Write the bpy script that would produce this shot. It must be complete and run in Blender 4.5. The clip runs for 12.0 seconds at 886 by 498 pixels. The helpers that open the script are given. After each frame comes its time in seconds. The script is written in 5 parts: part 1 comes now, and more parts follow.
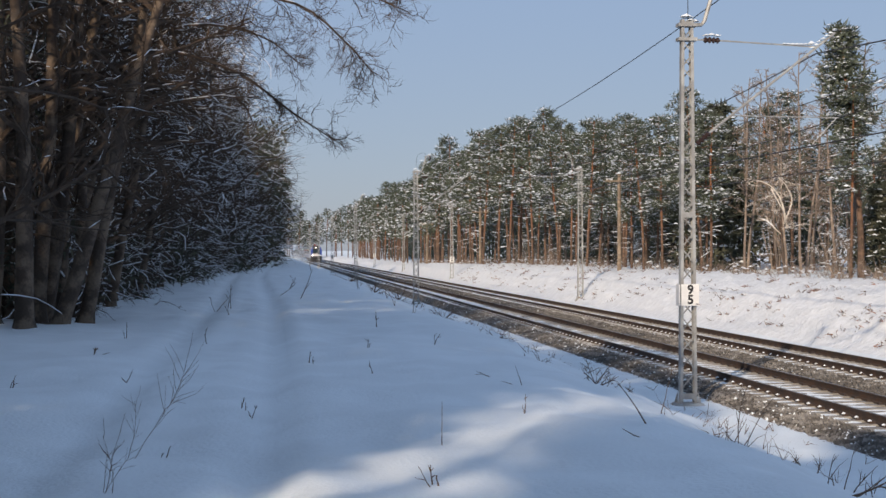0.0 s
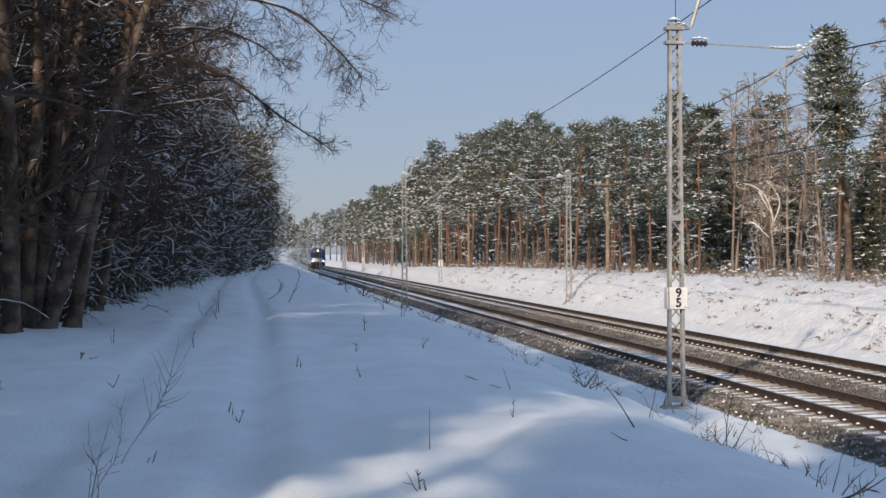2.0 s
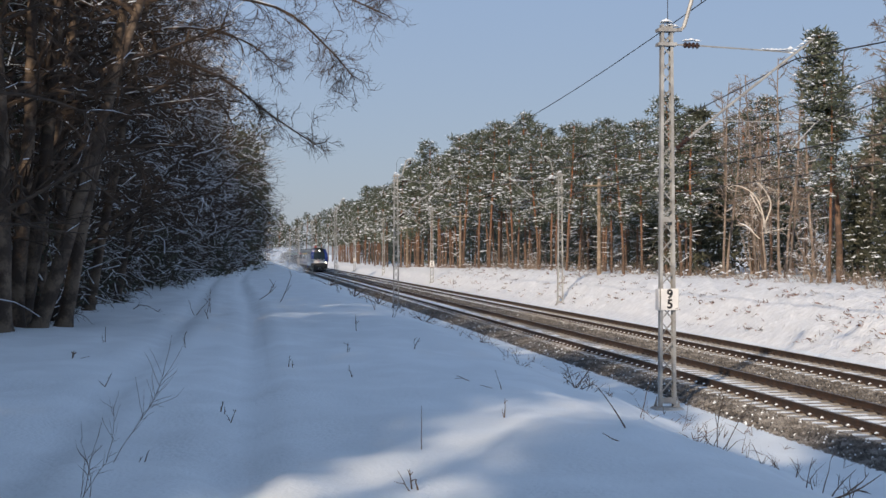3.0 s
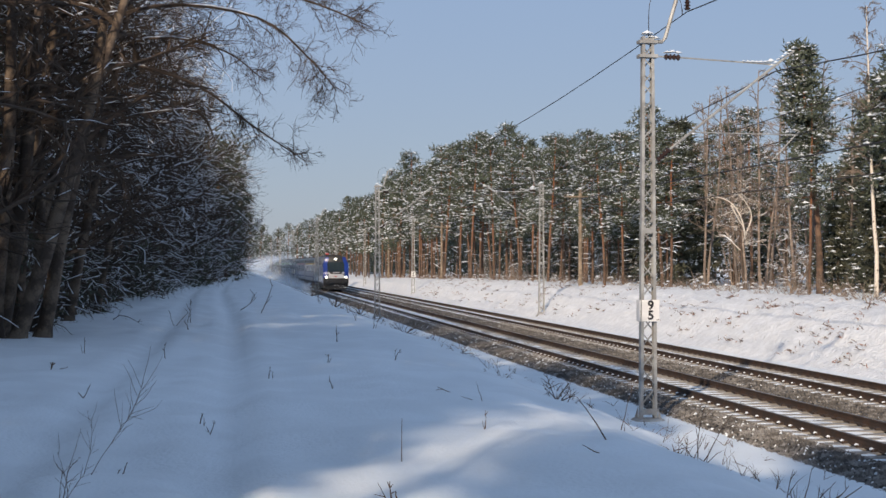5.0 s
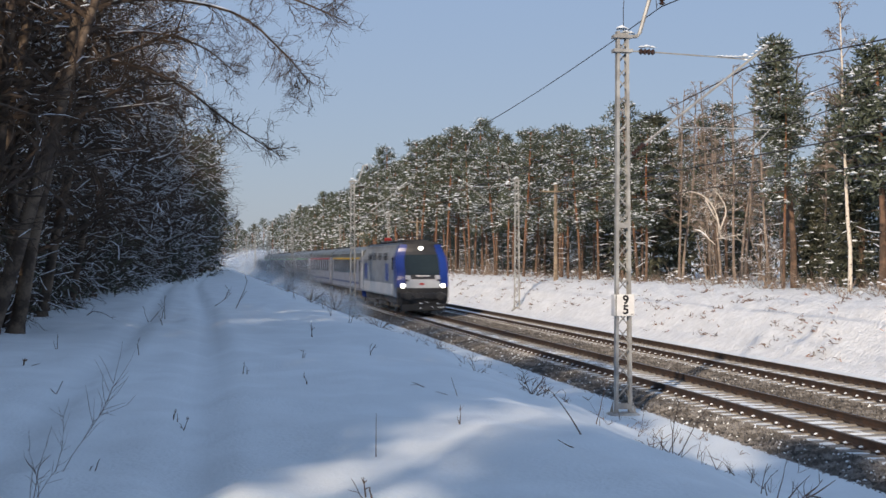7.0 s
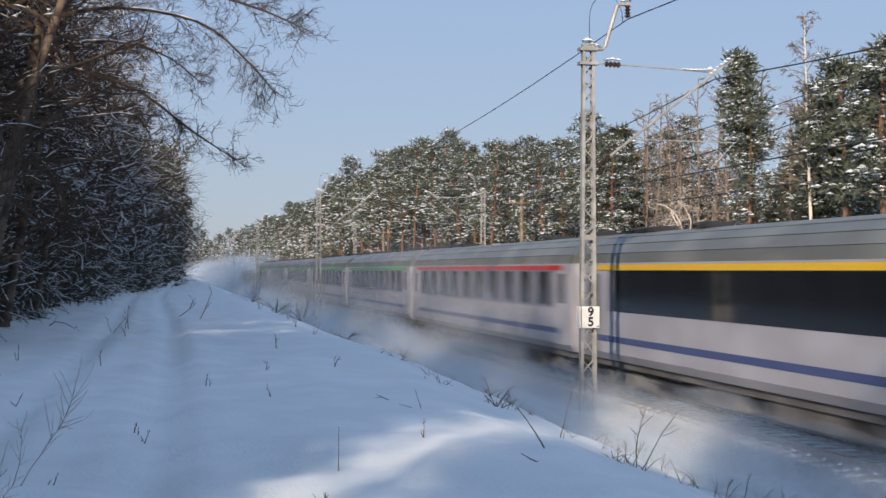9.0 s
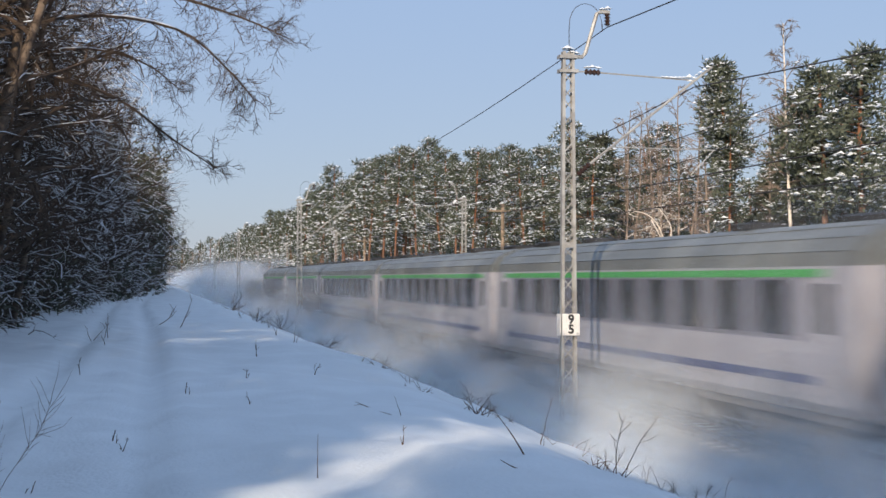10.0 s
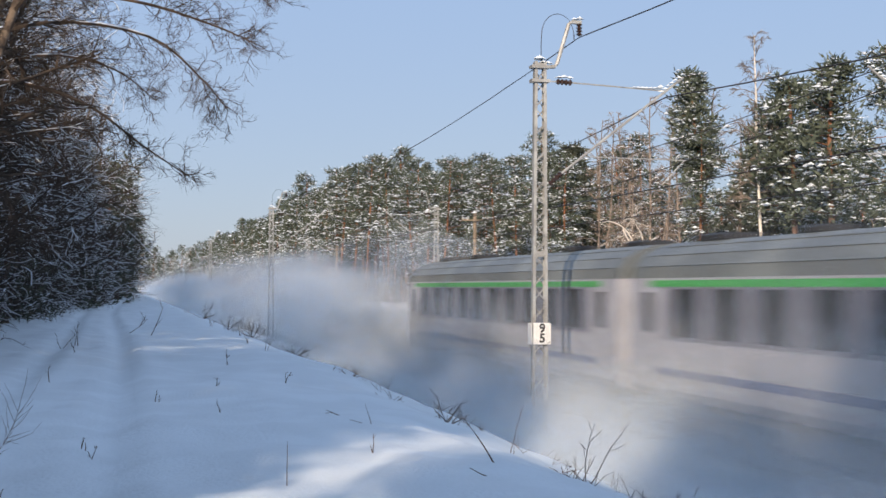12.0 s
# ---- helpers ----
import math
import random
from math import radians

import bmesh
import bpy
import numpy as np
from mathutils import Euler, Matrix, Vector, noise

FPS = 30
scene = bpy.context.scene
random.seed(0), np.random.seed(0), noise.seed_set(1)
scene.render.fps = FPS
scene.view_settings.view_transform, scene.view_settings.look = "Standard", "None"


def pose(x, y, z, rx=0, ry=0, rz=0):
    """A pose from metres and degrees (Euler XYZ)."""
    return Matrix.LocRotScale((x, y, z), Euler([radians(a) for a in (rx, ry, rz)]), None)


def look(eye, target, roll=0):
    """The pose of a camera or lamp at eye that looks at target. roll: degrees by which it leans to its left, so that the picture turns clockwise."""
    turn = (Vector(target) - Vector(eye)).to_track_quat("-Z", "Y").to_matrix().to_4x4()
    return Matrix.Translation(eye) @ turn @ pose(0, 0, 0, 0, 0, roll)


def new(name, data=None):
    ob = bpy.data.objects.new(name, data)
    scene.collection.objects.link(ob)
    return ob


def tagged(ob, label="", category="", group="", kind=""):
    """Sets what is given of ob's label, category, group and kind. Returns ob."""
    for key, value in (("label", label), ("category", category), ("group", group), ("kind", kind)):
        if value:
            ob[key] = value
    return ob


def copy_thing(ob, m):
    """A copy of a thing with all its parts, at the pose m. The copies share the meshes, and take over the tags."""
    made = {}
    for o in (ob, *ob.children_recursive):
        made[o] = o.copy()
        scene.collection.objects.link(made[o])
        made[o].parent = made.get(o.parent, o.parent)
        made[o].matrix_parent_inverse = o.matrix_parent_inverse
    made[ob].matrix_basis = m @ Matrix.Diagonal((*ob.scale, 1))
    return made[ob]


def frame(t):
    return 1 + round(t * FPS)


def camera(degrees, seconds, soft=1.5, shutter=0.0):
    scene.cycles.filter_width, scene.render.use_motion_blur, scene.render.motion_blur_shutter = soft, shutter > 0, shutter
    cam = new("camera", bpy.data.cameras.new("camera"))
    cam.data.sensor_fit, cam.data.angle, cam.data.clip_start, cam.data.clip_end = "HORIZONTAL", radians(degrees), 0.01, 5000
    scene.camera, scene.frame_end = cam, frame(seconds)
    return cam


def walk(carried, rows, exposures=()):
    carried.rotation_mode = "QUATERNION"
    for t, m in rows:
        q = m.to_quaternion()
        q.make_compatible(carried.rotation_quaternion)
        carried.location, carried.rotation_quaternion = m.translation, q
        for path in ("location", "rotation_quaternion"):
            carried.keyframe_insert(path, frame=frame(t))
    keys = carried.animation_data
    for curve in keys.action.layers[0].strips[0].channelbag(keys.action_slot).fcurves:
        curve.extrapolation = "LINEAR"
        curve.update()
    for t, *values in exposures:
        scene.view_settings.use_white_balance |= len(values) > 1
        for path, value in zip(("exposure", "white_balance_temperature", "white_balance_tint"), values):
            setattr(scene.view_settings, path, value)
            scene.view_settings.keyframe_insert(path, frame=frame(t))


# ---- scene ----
cam = camera(34.9, 12.0, shutter=0.7)
PATH = [
    (0, (-11.905, -0.726, 3.079), (-11.663, 1.26, 3.08), -0.2),
    (0.5, (-11.895, -0.708, 3.081), (-11.648, 1.277, 3.081), -0.2),
    (1, (-11.894, -0.697, 3.066), (-11.644, 1.287, 3.067), -0.3),
    (1.5, (-11.895, -0.685, 3.09), (-11.641, 1.299, 3.093), -0.5),
    (2, (-11.889, -0.689, 3.078), (-11.631, 1.295, 3.084), -0.3),
    (2.5, (-11.912, -0.712, 3.084), (-11.647, 1.27, 3.09), -0.2),
    (3, (-11.902, -0.719, 3.075), (-11.632, 1.263, 3.082), -0.1),
    (5, (-11.891, -0.691, 3.082), (-11.595, 1.287, 3.104), -0.0),
    (5.5, (-11.865, -0.659, 3.08), (-11.562, 1.317, 3.105), -0.1),
    (6, (-11.891, -0.667, 3.074), (-11.579, 1.308, 3.099), -0.1),
    (6.5, (-11.863, -0.66, 3.069), (-11.543, 1.314, 3.09), -0.2),
    (7, (-11.872, -0.649, 3.078), (-11.542, 1.323, 3.093), -0.1),
    (9, (-11.841, -0.599, 3.098), (-11.464, 1.365, 3.128), 0.1),
    (9.5, (-11.838, -0.647, 3.083), (-11.445, 1.313, 3.118), -0.0),
    (10, (-11.821, -0.601, 3.081), (-11.418, 1.358, 3.123), -0.0),
    (10.5, (-11.809, -0.567, 3.095), (-11.403, 1.391, 3.147), 0.0),
    (11, (-11.81, -0.631, 3.072), (-11.396, 1.325, 3.132), 0.2),
    (11.5, (-11.814, -0.643, 3.072), (-11.39, 1.311, 3.129), 0.3),
    (12, (-11.81, -0.636, 3.072), (-11.369, 1.314, 3.127), 0.2),
]
walk(cam, [(t, look(eye, target, roll)) for t, eye, target, roll in PATH],
     exposures=[(0.0, 0.0), (6.5, 0.02), (8.0, 0.13), (9.5, 0.26), (12.0, 0.34)])

# ---- light: low winter sun behind the camera and to its left, clear hazy sky ----
SUN_AZ, SUN_EL = radians(28), radians(24)          # light travels towards +y, a little to +x
world = bpy.data.worlds.new("winter_sky")
scene.world = world
world.use_nodes = True
wn = world.node_tree.nodes
sky = wn.new("ShaderNodeTexSky")
sky.sky_type = 'NISHITA'
sky.sun_disc = False
sky.sun_elevation = SUN_EL
sky.sun_rotation = SUN_AZ + math.pi
sky.altitude = 100
sky.air_density, sky.dust_density, sky.ozone_density = 1.0, 0.6, 3.0
haze = wn.new("ShaderNodeMix")                      # even winter haze over the whole sky
haze.data_type = 'RGBA'
haze.inputs["Factor"].default_value = 0.8
tint = wn.new("ShaderNodeMix")                      # greyer towards the horizon, bluer overhead
tint.data_type = 'RGBA'
tint.inputs["A"].default_value = (3.25, 3.62, 4.55, 1)
tint.inputs["B"].default_value = (2.85, 3.85, 5.75, 1)
place, split, climb = wn.new("ShaderNodeTexCoord"), wn.new("ShaderNodeSeparateXYZ"), wn.new("ShaderNodeMapRange")
climb.inputs["From Min"].default_value, climb.inputs["From Max"].default_value = 0.0, 0.24
world.node_tree.links.new(place.outputs["Generated"], split.inputs[0])
world.node_tree.links.new(split.outputs["Z"], climb.inputs["Value"])
world.node_tree.links.new(climb.outputs[0], tint.inputs["Factor"])
world.node_tree.links.new(tint.outputs["Result"], haze.inputs["B"])
world.node_tree.links.new(sky.outputs[0], haze.inputs["A"])
world.node_tree.links.new(haze.outputs["Result"], wn["Background"].inputs[0])
wn["Background"].inputs[1].default_value = 0.105

sun_data = bpy.data.lights.new("sun", 'SUN')
sun_data.energy, sun_data.angle, sun_data.color = 4.2, radians(0.9), (1.0, 0.81, 0.62)
sun = new("sun", sun_data)
sun_dir = Vector((math.sin(SUN_AZ) * math.cos(SUN_EL), math.cos(SUN_AZ) * math.cos(SUN_EL), -math.sin(SUN_EL)))
sun.matrix_world = look((-60, -80, 60), Vector((-60, -80, 60)) + sun_dir)


# ---- materials ----
def material(name, base, rough=0.8, metal=0.0, vary=0.25, scale=6.0, fine=40.0, bump=0.3, dist=0.02, second=None, mix=(0.45, 0.6),
             rand=0.0, emit=0.0, spec=0.5, coords="Object"):
    """Principled surface: two scales of noise in colour, fine relief, optional second colour in patches."""
    m = bpy.data.materials.new(name)
    m.use_nodes = True
    n, l = m.node_tree.nodes, m.node_tree.links
    p = n["Principled BSDF"]
    tc = n.new("ShaderNodeTexCoord")
    big, small = n.new("ShaderNodeTexNoise"), n.new("ShaderNodeTexNoise")
    for tex, sc, det in ((big, scale, 4), (small, fine, 3)):
        tex.inputs["Scale"].default_value, tex.inputs["Detail"].default_value = sc, det
        l.new(tc.outputs[coords], tex.inputs["Vector"])
    ramp = n.new("ShaderNodeValToRGB")
    b2 = second or tuple(c * (1 - vary) for c in base)
    ramp.color_ramp.elements[0].position, ramp.color_ramp.elements[1].position = mix
    ramp.color_ramp.elements[0].color, ramp.color_ramp.elements[1].color = (*b2, 1), (*base, 1)
    l.new(big.outputs["Fac"], ramp.inputs["Fac"])
    hsv = n.new("ShaderNodeHueSaturation")
    l.new(ramp.outputs["Color"], hsv.inputs["Color"])
    mr = n.new("ShaderNodeMapRange")
    mr.inputs["To Min"].default_value, mr.inputs["To Max"].default_value = 1 - vary * 0.7, 1 + vary * 0.5
    l.new(small.outputs["Fac"], mr.inputs["Value"])
    if rand:
        oi = n.new("ShaderNodeObjectInfo")
        geo = n.new("ShaderNodeNewGeometry")
        add = n.new("ShaderNodeMath")
        l.new(oi.outputs["Random"], add.inputs[0])
        l.new(geo.outputs["Random Per Island"], add.inputs[1])
        mul = n.new("ShaderNodeMath")
        mul.operation = 'MULTIPLY_ADD'
        mul.inputs[1].default_value, mul.inputs[2].default_value = rand, -rand
        l.new(add.outputs[0], mul.inputs[0])
        tot = n.new("ShaderNodeMath")
        l.new(mr.outputs[0], tot.inputs[0])
        l.new(mul.outputs[0], tot.inputs[1])
        l.new(tot.outputs[0], hsv.inputs["Value"])
    else:
        l.new(mr.outputs[0], hsv.inputs["Value"])
    l.new(hsv.outputs["Color"], p.inputs["Base Color"])
    p.inputs["Roughness"].default_value, p.inputs["Metallic"].default_value = rough, metal
    p.inputs["Specular IOR Level"].default_value = spec
    if emit:
        p.inputs["Emission Color"].default_value, p.inputs["Emission Strength"].default_value = (*base, 1), emit
    if bump:
        bp = n.new("ShaderNodeBump")
        bp.inputs["Strength"].default_value, bp.inputs["Distance"].default_value = bump, dist
        l.new(small.outputs["Fac"], bp.inputs["Height"])
        l.new(bp.outputs[0], p.inputs["Normal"])
    return m


def pine_bark():
    """Grey-brown plated bark below, orange flaky bark above, by height on the trunk."""
    m = material("pine_bark", (0.19, 0.12, 0.082), 0.9, vary=0.45, scale=3, fine=18, bump=0.7, dist=0.03, second=(0.095, 0.064, 0.047), rand=0.15)
    n, l = m.node_tree.nodes, m.node_tree.links
    p, hsv = n["Principled BSDF"], n["Hue/Saturation/Value"]
    tc, sep = n.new("ShaderNodeTexCoord"), n.new("ShaderNodeSeparateXYZ")
    l.new(tc.outputs["Object"], sep.inputs[0])
    mr = n.new("ShaderNodeMapRange")
    mr.inputs["From Min"].default_value, mr.inputs["From Max"].default_value = 3.0, 10.0
    l.new(sep.outputs["Z"], mr.inputs["Value"])
    mx = n.new("ShaderNodeMix")
    mx.data_type = 'RGBA'
    mx.inputs["B"].default_value = (0.30, 0.125, 0.06, 1)
    l.new(mr.outputs[0], mx.inputs["Factor"])
    l.new(hsv.outputs["Color"], mx.inputs["A"])
    l.new(mx.outputs["Result"], p.inputs["Base Color"])
    return m


SNOW = material("snow", (0.85, 0.90, 0.93), 0.65, vary=0.06, scale=1.5, fine=30, bump=0.25, dist=0.02, spec=0.3)
SNOW_GROUND = material("ground_snow", (0.825, 0.89, 0.93), 0.7, vary=0.06, scale=0.8, fine=22, bump=0.45, dist=0.03, spec=0.3)
SNOW_LUMP = material("branch_snow", (0.81, 0.86, 0.92), 0.7, vary=0.05, scale=4, fine=30, bump=0.2, spec=0.3)
SNOW_BANK = material("tussocky_bank_snow", (0.87, 0.90, 0.92), 0.7, vary=0.10, scale=2.5, fine=7, bump=0.9, dist=0.10, spec=0.3)
BARK_PINE = pine_bark()
BARK_DARK = material("dark_bark", (0.11, 0.075, 0.055), 0.9, vary=0.5, scale=5, fine=24, bump=0.7, dist=0.03, second=(0.07, 0.055, 0.045), rand=0.12)
BARK_GREY = material("grey_brown_bark", (0.17, 0.128, 0.092), 0.9, vary=0.45, scale=2.5, fine=20, bump=0.6, dist=0.02, second=(0.06, 0.043, 0.032), rand=0.1)
BIRCH = material("birch_bark", (0.72, 0.66, 0.58), 0.7, vary=0.3, scale=6, fine=16, bump=0.3, second=(0.15, 0.12, 0.1), mix=(0.33, 0.42))
TWIG = material("twig_bark", (0.09, 0.062, 0.043), 0.9, vary=0.4, scale=4, fine=20, bump=0, rand=0.2)
TWIG_WARM = material("warm_twig_bark", (0.30, 0.24, 0.195), 0.9, vary=0.4, scale=4, fine=20, bump=0, rand=0.25)
NEEDLE = material("pine_needles", (0.115, 0.135, 0.092), 0.75, vary=0.5, scale=1.2, fine=12, bump=0, second=(0.065, 0.082, 0.056), rand=0.22)
NEEDLE_SPRUCE = material("spruce_needles", (0.10, 0.10, 0.062), 0.75, vary=0.5, scale=1.5, fine=12, bump=0, second=(0.05, 0.06, 0.04), rand=0.2)
DRY = material("dry_stalks", (0.17, 0.11, 0.07), 0.9, vary=0.4, scale=6, fine=30, bump=0, rand=0.2)
RUSSET = material("russet_leaves", (0.30, 0.12, 0.05), 0.85, vary=0.4, scale=5, fine=30, bump=0, rand=0.25)
GRAVEL = material("ballast_stone", (0.25, 0.238, 0.222), 0.9, vary=0.4, scale=3, fine=60, bump=0.3, dist=0.01, second=(0.11, 0.10, 0.09), rand=0.45)
GRAVEL_BED = material("ballast_bed", (0.11, 0.102, 0.094), 0.95, vary=0.6, scale=4, fine=30, bump=1.0, dist=0.05)
RAIL_SIDE = material("rusty_rail_steel", (0.075, 0.045, 0.03), 0.75, vary=0.4, scale=4, fine=60, bump=0.2, dist=0.003, second=(0.05, 0.035, 0.028))
RAIL_TOP = material("polished_rail_head", (0.45, 0.44, 0.43), 0.3, metal=1.0, vary=0.15, scale=3, fine=50, bump=0.05)
CONCRETE = material("sleeper_concrete", (0.34, 0.32, 0.29), 0.9, vary=0.3, scale=3, fine=40, bump=0.3, dist=0.005, rand=0.15)
STEEL = material("galvanised_steel", (0.42, 0.43, 0.42), 0.55, metal=0.2, vary=0.25, scale=2.5, fine=30, bump=0.1, second=(0.30, 0.30, 0.29))
PORCELAIN = material("brown_porcelain", (0.05, 0.03, 0.025), 0.2, vary=0.2, scale=8, fine=50, bump=0)
WIRE = material("dark_copper_wire", (0.06, 0.05, 0.045), 0.6, metal=0.5, vary=0.2, bump=0)
SIGN_WHITE = material("sign_enamel", (0.78, 0.78, 0.76), 0.45, vary=0.08, scale=8, fine=40, bump=0.05)
BLACK = material("black_paint", (0.02, 0.02, 0.022), 0.5, vary=0.3, scale=6, fine=40, bump=0.05)
POLE_WOOD = material("weathered_pole_wood", (0.34, 0.27, 0.2), 0.9, vary=0.4, scale=4, fine=30, bump=0.4)
COACH_WHITE = material("coach_silver_white_paint", (0.43, 0.43, 0.475), 0.35, vary=0.1, scale=1.2, fine=14, bump=0.03, second=(0.35, 0.35, 0.385))
COACH_BAND = material("coach_grey_band_paint", (0.20, 0.20, 0.245), 0.35, vary=0.12, scale=1.2, fine=14, bump=0.03)
COACH_ROOF = material("coach_grey_roof", (0.19, 0.205, 0.195), 0.4, vary=0.25, scale=0.7, fine=10, bump=0.05, second=(0.12, 0.13, 0.125))
COACH_GLASS = material("tinted_train_glass", (0.012, 0.014, 0.018), 0.12, vary=0.1, bump=0, spec=0.2)
COACH_BLUE = material("blue_band_paint", (0.06, 0.085, 0.22), 0.4, vary=0.15, bump=0.02)
STRIPE_YELLOW = material("yellow_band_paint", (0.80, 0.50, 0.03), 0.4, vary=0.1, bump=0.02)
STRIPE_RED = material("red_band_paint", (0.50, 0.03, 0.03), 0.4, vary=0.1, bump=0.02)
STRIPE_GREEN = material("green_band_paint", (0.06, 0.38, 0.08), 0.4, vary=0.1, bump=0.02)
UNDERFRAME = material("snow_dusted_underframe", (0.07, 0.068, 0.065), 0.8, vary=0.4, scale=2, fine=20, bump=0.3, second=(0.16, 0.16, 0.165))
LOCO_BLUE = material("loco_blue_paint", (0.014, 0.045, 0.27), 0.3, vary=0.1, scale=2, fine=20, bump=0.02)
LOCO_SILVER = material("loco_silver_paint", (0.34, 0.37, 0.40), 0.35, metal=0.1, vary=0.12, scale=1.5, fine=20, bump=0.03, second=(0.25, 0.27, 0.30))
LOCO_WHITE = material("loco_white_paint", (0.62, 0.64, 0.66), 0.35, vary=0.12, scale=1.5, fine=20, bump=0.03)
LOCO_SCREEN = material("windscreen_glass", (0.02, 0.03, 0.03), 0.06, vary=0.1, bump=0, spec=0.6)
LOCO_DARK = material("loco_dark_grey_paint", (0.03, 0.031, 0.034), 0.5, vary=0.3, scale=3, fine=20, bump=0.05)
LAMP = material("lit_headlamp", (1.0, 0.93, 0.8), 0.3, vary=0.02, bump=0, emit=6.0)
RED_PAINT = material("red_pantograph_paint", (0.55, 0.04, 0.03), 0.5, vary=0.15, bump=0)


# ---- mesh tools ----
class Geo:
    """Collects vertices and faces, with a material index for each face."""

    def __init__(self):
        self.v, self.f, self.m = [], [], []

    def face(self, pts, mat=0):
        k = len(self.v)
        self.v.extend(pts)
        self.f.append(tuple(range(k, k + len(pts))))
        self.m.append(mat)

    def tube(self, pts, radii, sides=5, mat=0, cap=True):
        k0 = len(self.v)
        pts = [Vector(p) for p in pts]
        for i, p in enumerate(pts):
            d = (pts[min(i + 1, len(pts) - 1)] - pts[max(i - 1, 0)]).normalized()
            side = d.cross(Vector((0.13, 0.27, 0.95)))
            if side.length < 0.05:
                side = d.cross(Vector((1, 0, 0)))
            side.normalize()
            up = side.cross(d)
            for s in range(sides):
                a = 2 * math.pi * s / sides
                self.v.append(p + (side * math.cos(a) + up * math.sin(a)) * radii[i])
        for i in range(len(pts) - 1):
            for s in range(sides):
                a, b = k0 + i * sides + s, k0 + i * sides + (s + 1) % sides
                self.f.append((a, b, b + sides, a + sides))
                self.m.append(mat)
        if cap:
            self.f.append(tuple(k0 + (len(pts) - 1) * sides + s for s in range(sides)))
            self.f.append(tuple(k0 + s for s in reversed(range(sides))))
            self.m += [mat, mat]

    def box(self, c, size, mat=0, turn=None, chamfer=0.0):
        x, y, z = (d / 2 for d in size)
        k = len(self.v)
        if chamfer:
            q = chamfer
            ring = [(-x + q, -y), (x - q, -y), (x, -y + q), (x, y - q), (x - q, y), (-x + q, y), (-x, y - q), (-x, -y + q)]
            layers = [(-z, 1 - q / x, 1 - q / y), (-z + q, 1, 1), (z - q, 1, 1), (z, 1 - q / x, 1 - q / y)]
            pts = [Vector((px * sx, py * sy, h)) for h, sx, sy in layers for px, py in ring]
            fs = [tuple(reversed(range(8))), tuple(range(24, 32))]
            for r in range(3):
                for s in range(8):
                    a, b = r * 8 + s, r * 8 + (s + 1) % 8
                    fs.append((a, b, b + 8, a + 8))
        else:
            pts = [Vector((i, j, h)) for i in (-x, x) for j in (-y, y) for h in (-z, z)]
            fs = [(0, 1, 3, 2), (4, 6, 7, 5), (0, 4, 5, 1), (2, 3, 7, 6), (0, 2, 6, 4), (1, 5, 7, 3)]
        for p in pts:
            self.v.append((turn @ p if turn else p) + Vector(c))
        for f in fs:
            self.f.append(tuple(k + i for i in f))
            self.m.append(mat)

    def lump(self, c, r, rng, flat=0.6, mat=0):
        """A small uneven snow lump of five faces."""
        k = len(self.v)
        c = Vector(c)
        a0 = rng.random() * 6.28
        for s in range(5):
            a = a0 + s * 1.2566
            q = r * rng.uniform(0.7, 1.25)
            self.v.append(c + Vector((math.cos(a) * q, math.sin(a) * q, rng.uniform(-0.2, 0.2) * r * flat)))
        self.v.append(c + Vector((0, 0, r * flat)))
        for s in range(5):
            self.f.append((k + s, k + (s + 1) % 5, k + 5))
            self.m.append(mat)

    def extrude(self, profile, y0, y1, mat=0, steps=1, bend=None, closed=True, caps=True):
        """A profile of (x, z) run along y."""
        k, n = len(self.v), len(profile)
        for i in range(steps + 1):
            y = y0 + (y1 - y0) * i / steps
            for x, z in profile:
                self.v.append(Vector(bend(x, y, z) if bend else (x, y, z)))
        for i in range(steps):
            for s in range(n if closed else n - 1):
                a, b = k + i * n + s, k + i * n + (s + 1) % n
                self.f.append((a, b, b + n, a + n))
                self.m.append(mat)
        if caps and closed:
            self.f.append(tuple(k + s for s in reversed(range(n))))
            self.f.append(tuple(k + steps * n + s for s in range(n)))
            self.m += [mat, mat]

    def mesh(self, name, mats, smooth=False):
        me = bpy.data.meshes.new(name)
        me.from_pydata([tuple(p) for p in self.v], [], self.f)
        for m in (mats if isinstance(mats, (list, tuple)) else [mats]):
            me.materials.append(m)
        if any(self.m):
            me.polygons.foreach_set("material_index", self.m)
        if smooth:
            me.polygons.foreach_set("use_smooth", [True] * len(self.f))
        me.update()
        return me


def part(name, geo, mats, parent=None, label="", smooth=False, at=None):
    ob = new(name, geo.mesh(name, mats, smooth) if isinstance(geo, Geo) else geo)
    if parent:
        ob.parent = parent
    if at:
        ob.matrix_basis = at
    return tagged(ob, label) if label else ob


def thing(name, label, category, group="", kind="", at=None):
    ob = new(name)
    ob.empty_display_size = 0.3
    if at:
        ob.matrix_basis = at
    return tagged(ob, label, category, group, kind)


def smoothstep(a, b, x):
    t = min(1.0, max(0.0, (x - a) / (b - a)))
    return t * t * (3 - 2 * t)


# ---- terrain: forest track on a bank, cutting with two tracks, far bank with pine wood ----
PROFILE = [(-400, 2.2), (-60, 1.9), (-22, 1.65), (-17, 1.48), (-14, 1.42), (-10, 1.42), (-8.6, 1.42), (-7.9, 1.36), (-7.2, 1.14), (-6.2, 0.76),
           (-3.6, -0.28), (-2.9, -0.34), (-2.15, -0.25), (-1.75, -0.42), (1, -0.42), (4, -0.38), (6.0, -0.34), (6.7, -0.12), (8.6, 1.2), (9.6, 1.62),
           (10.6, 1.72), (14, 1.75), (40, 1.9), (400, 2.4)]


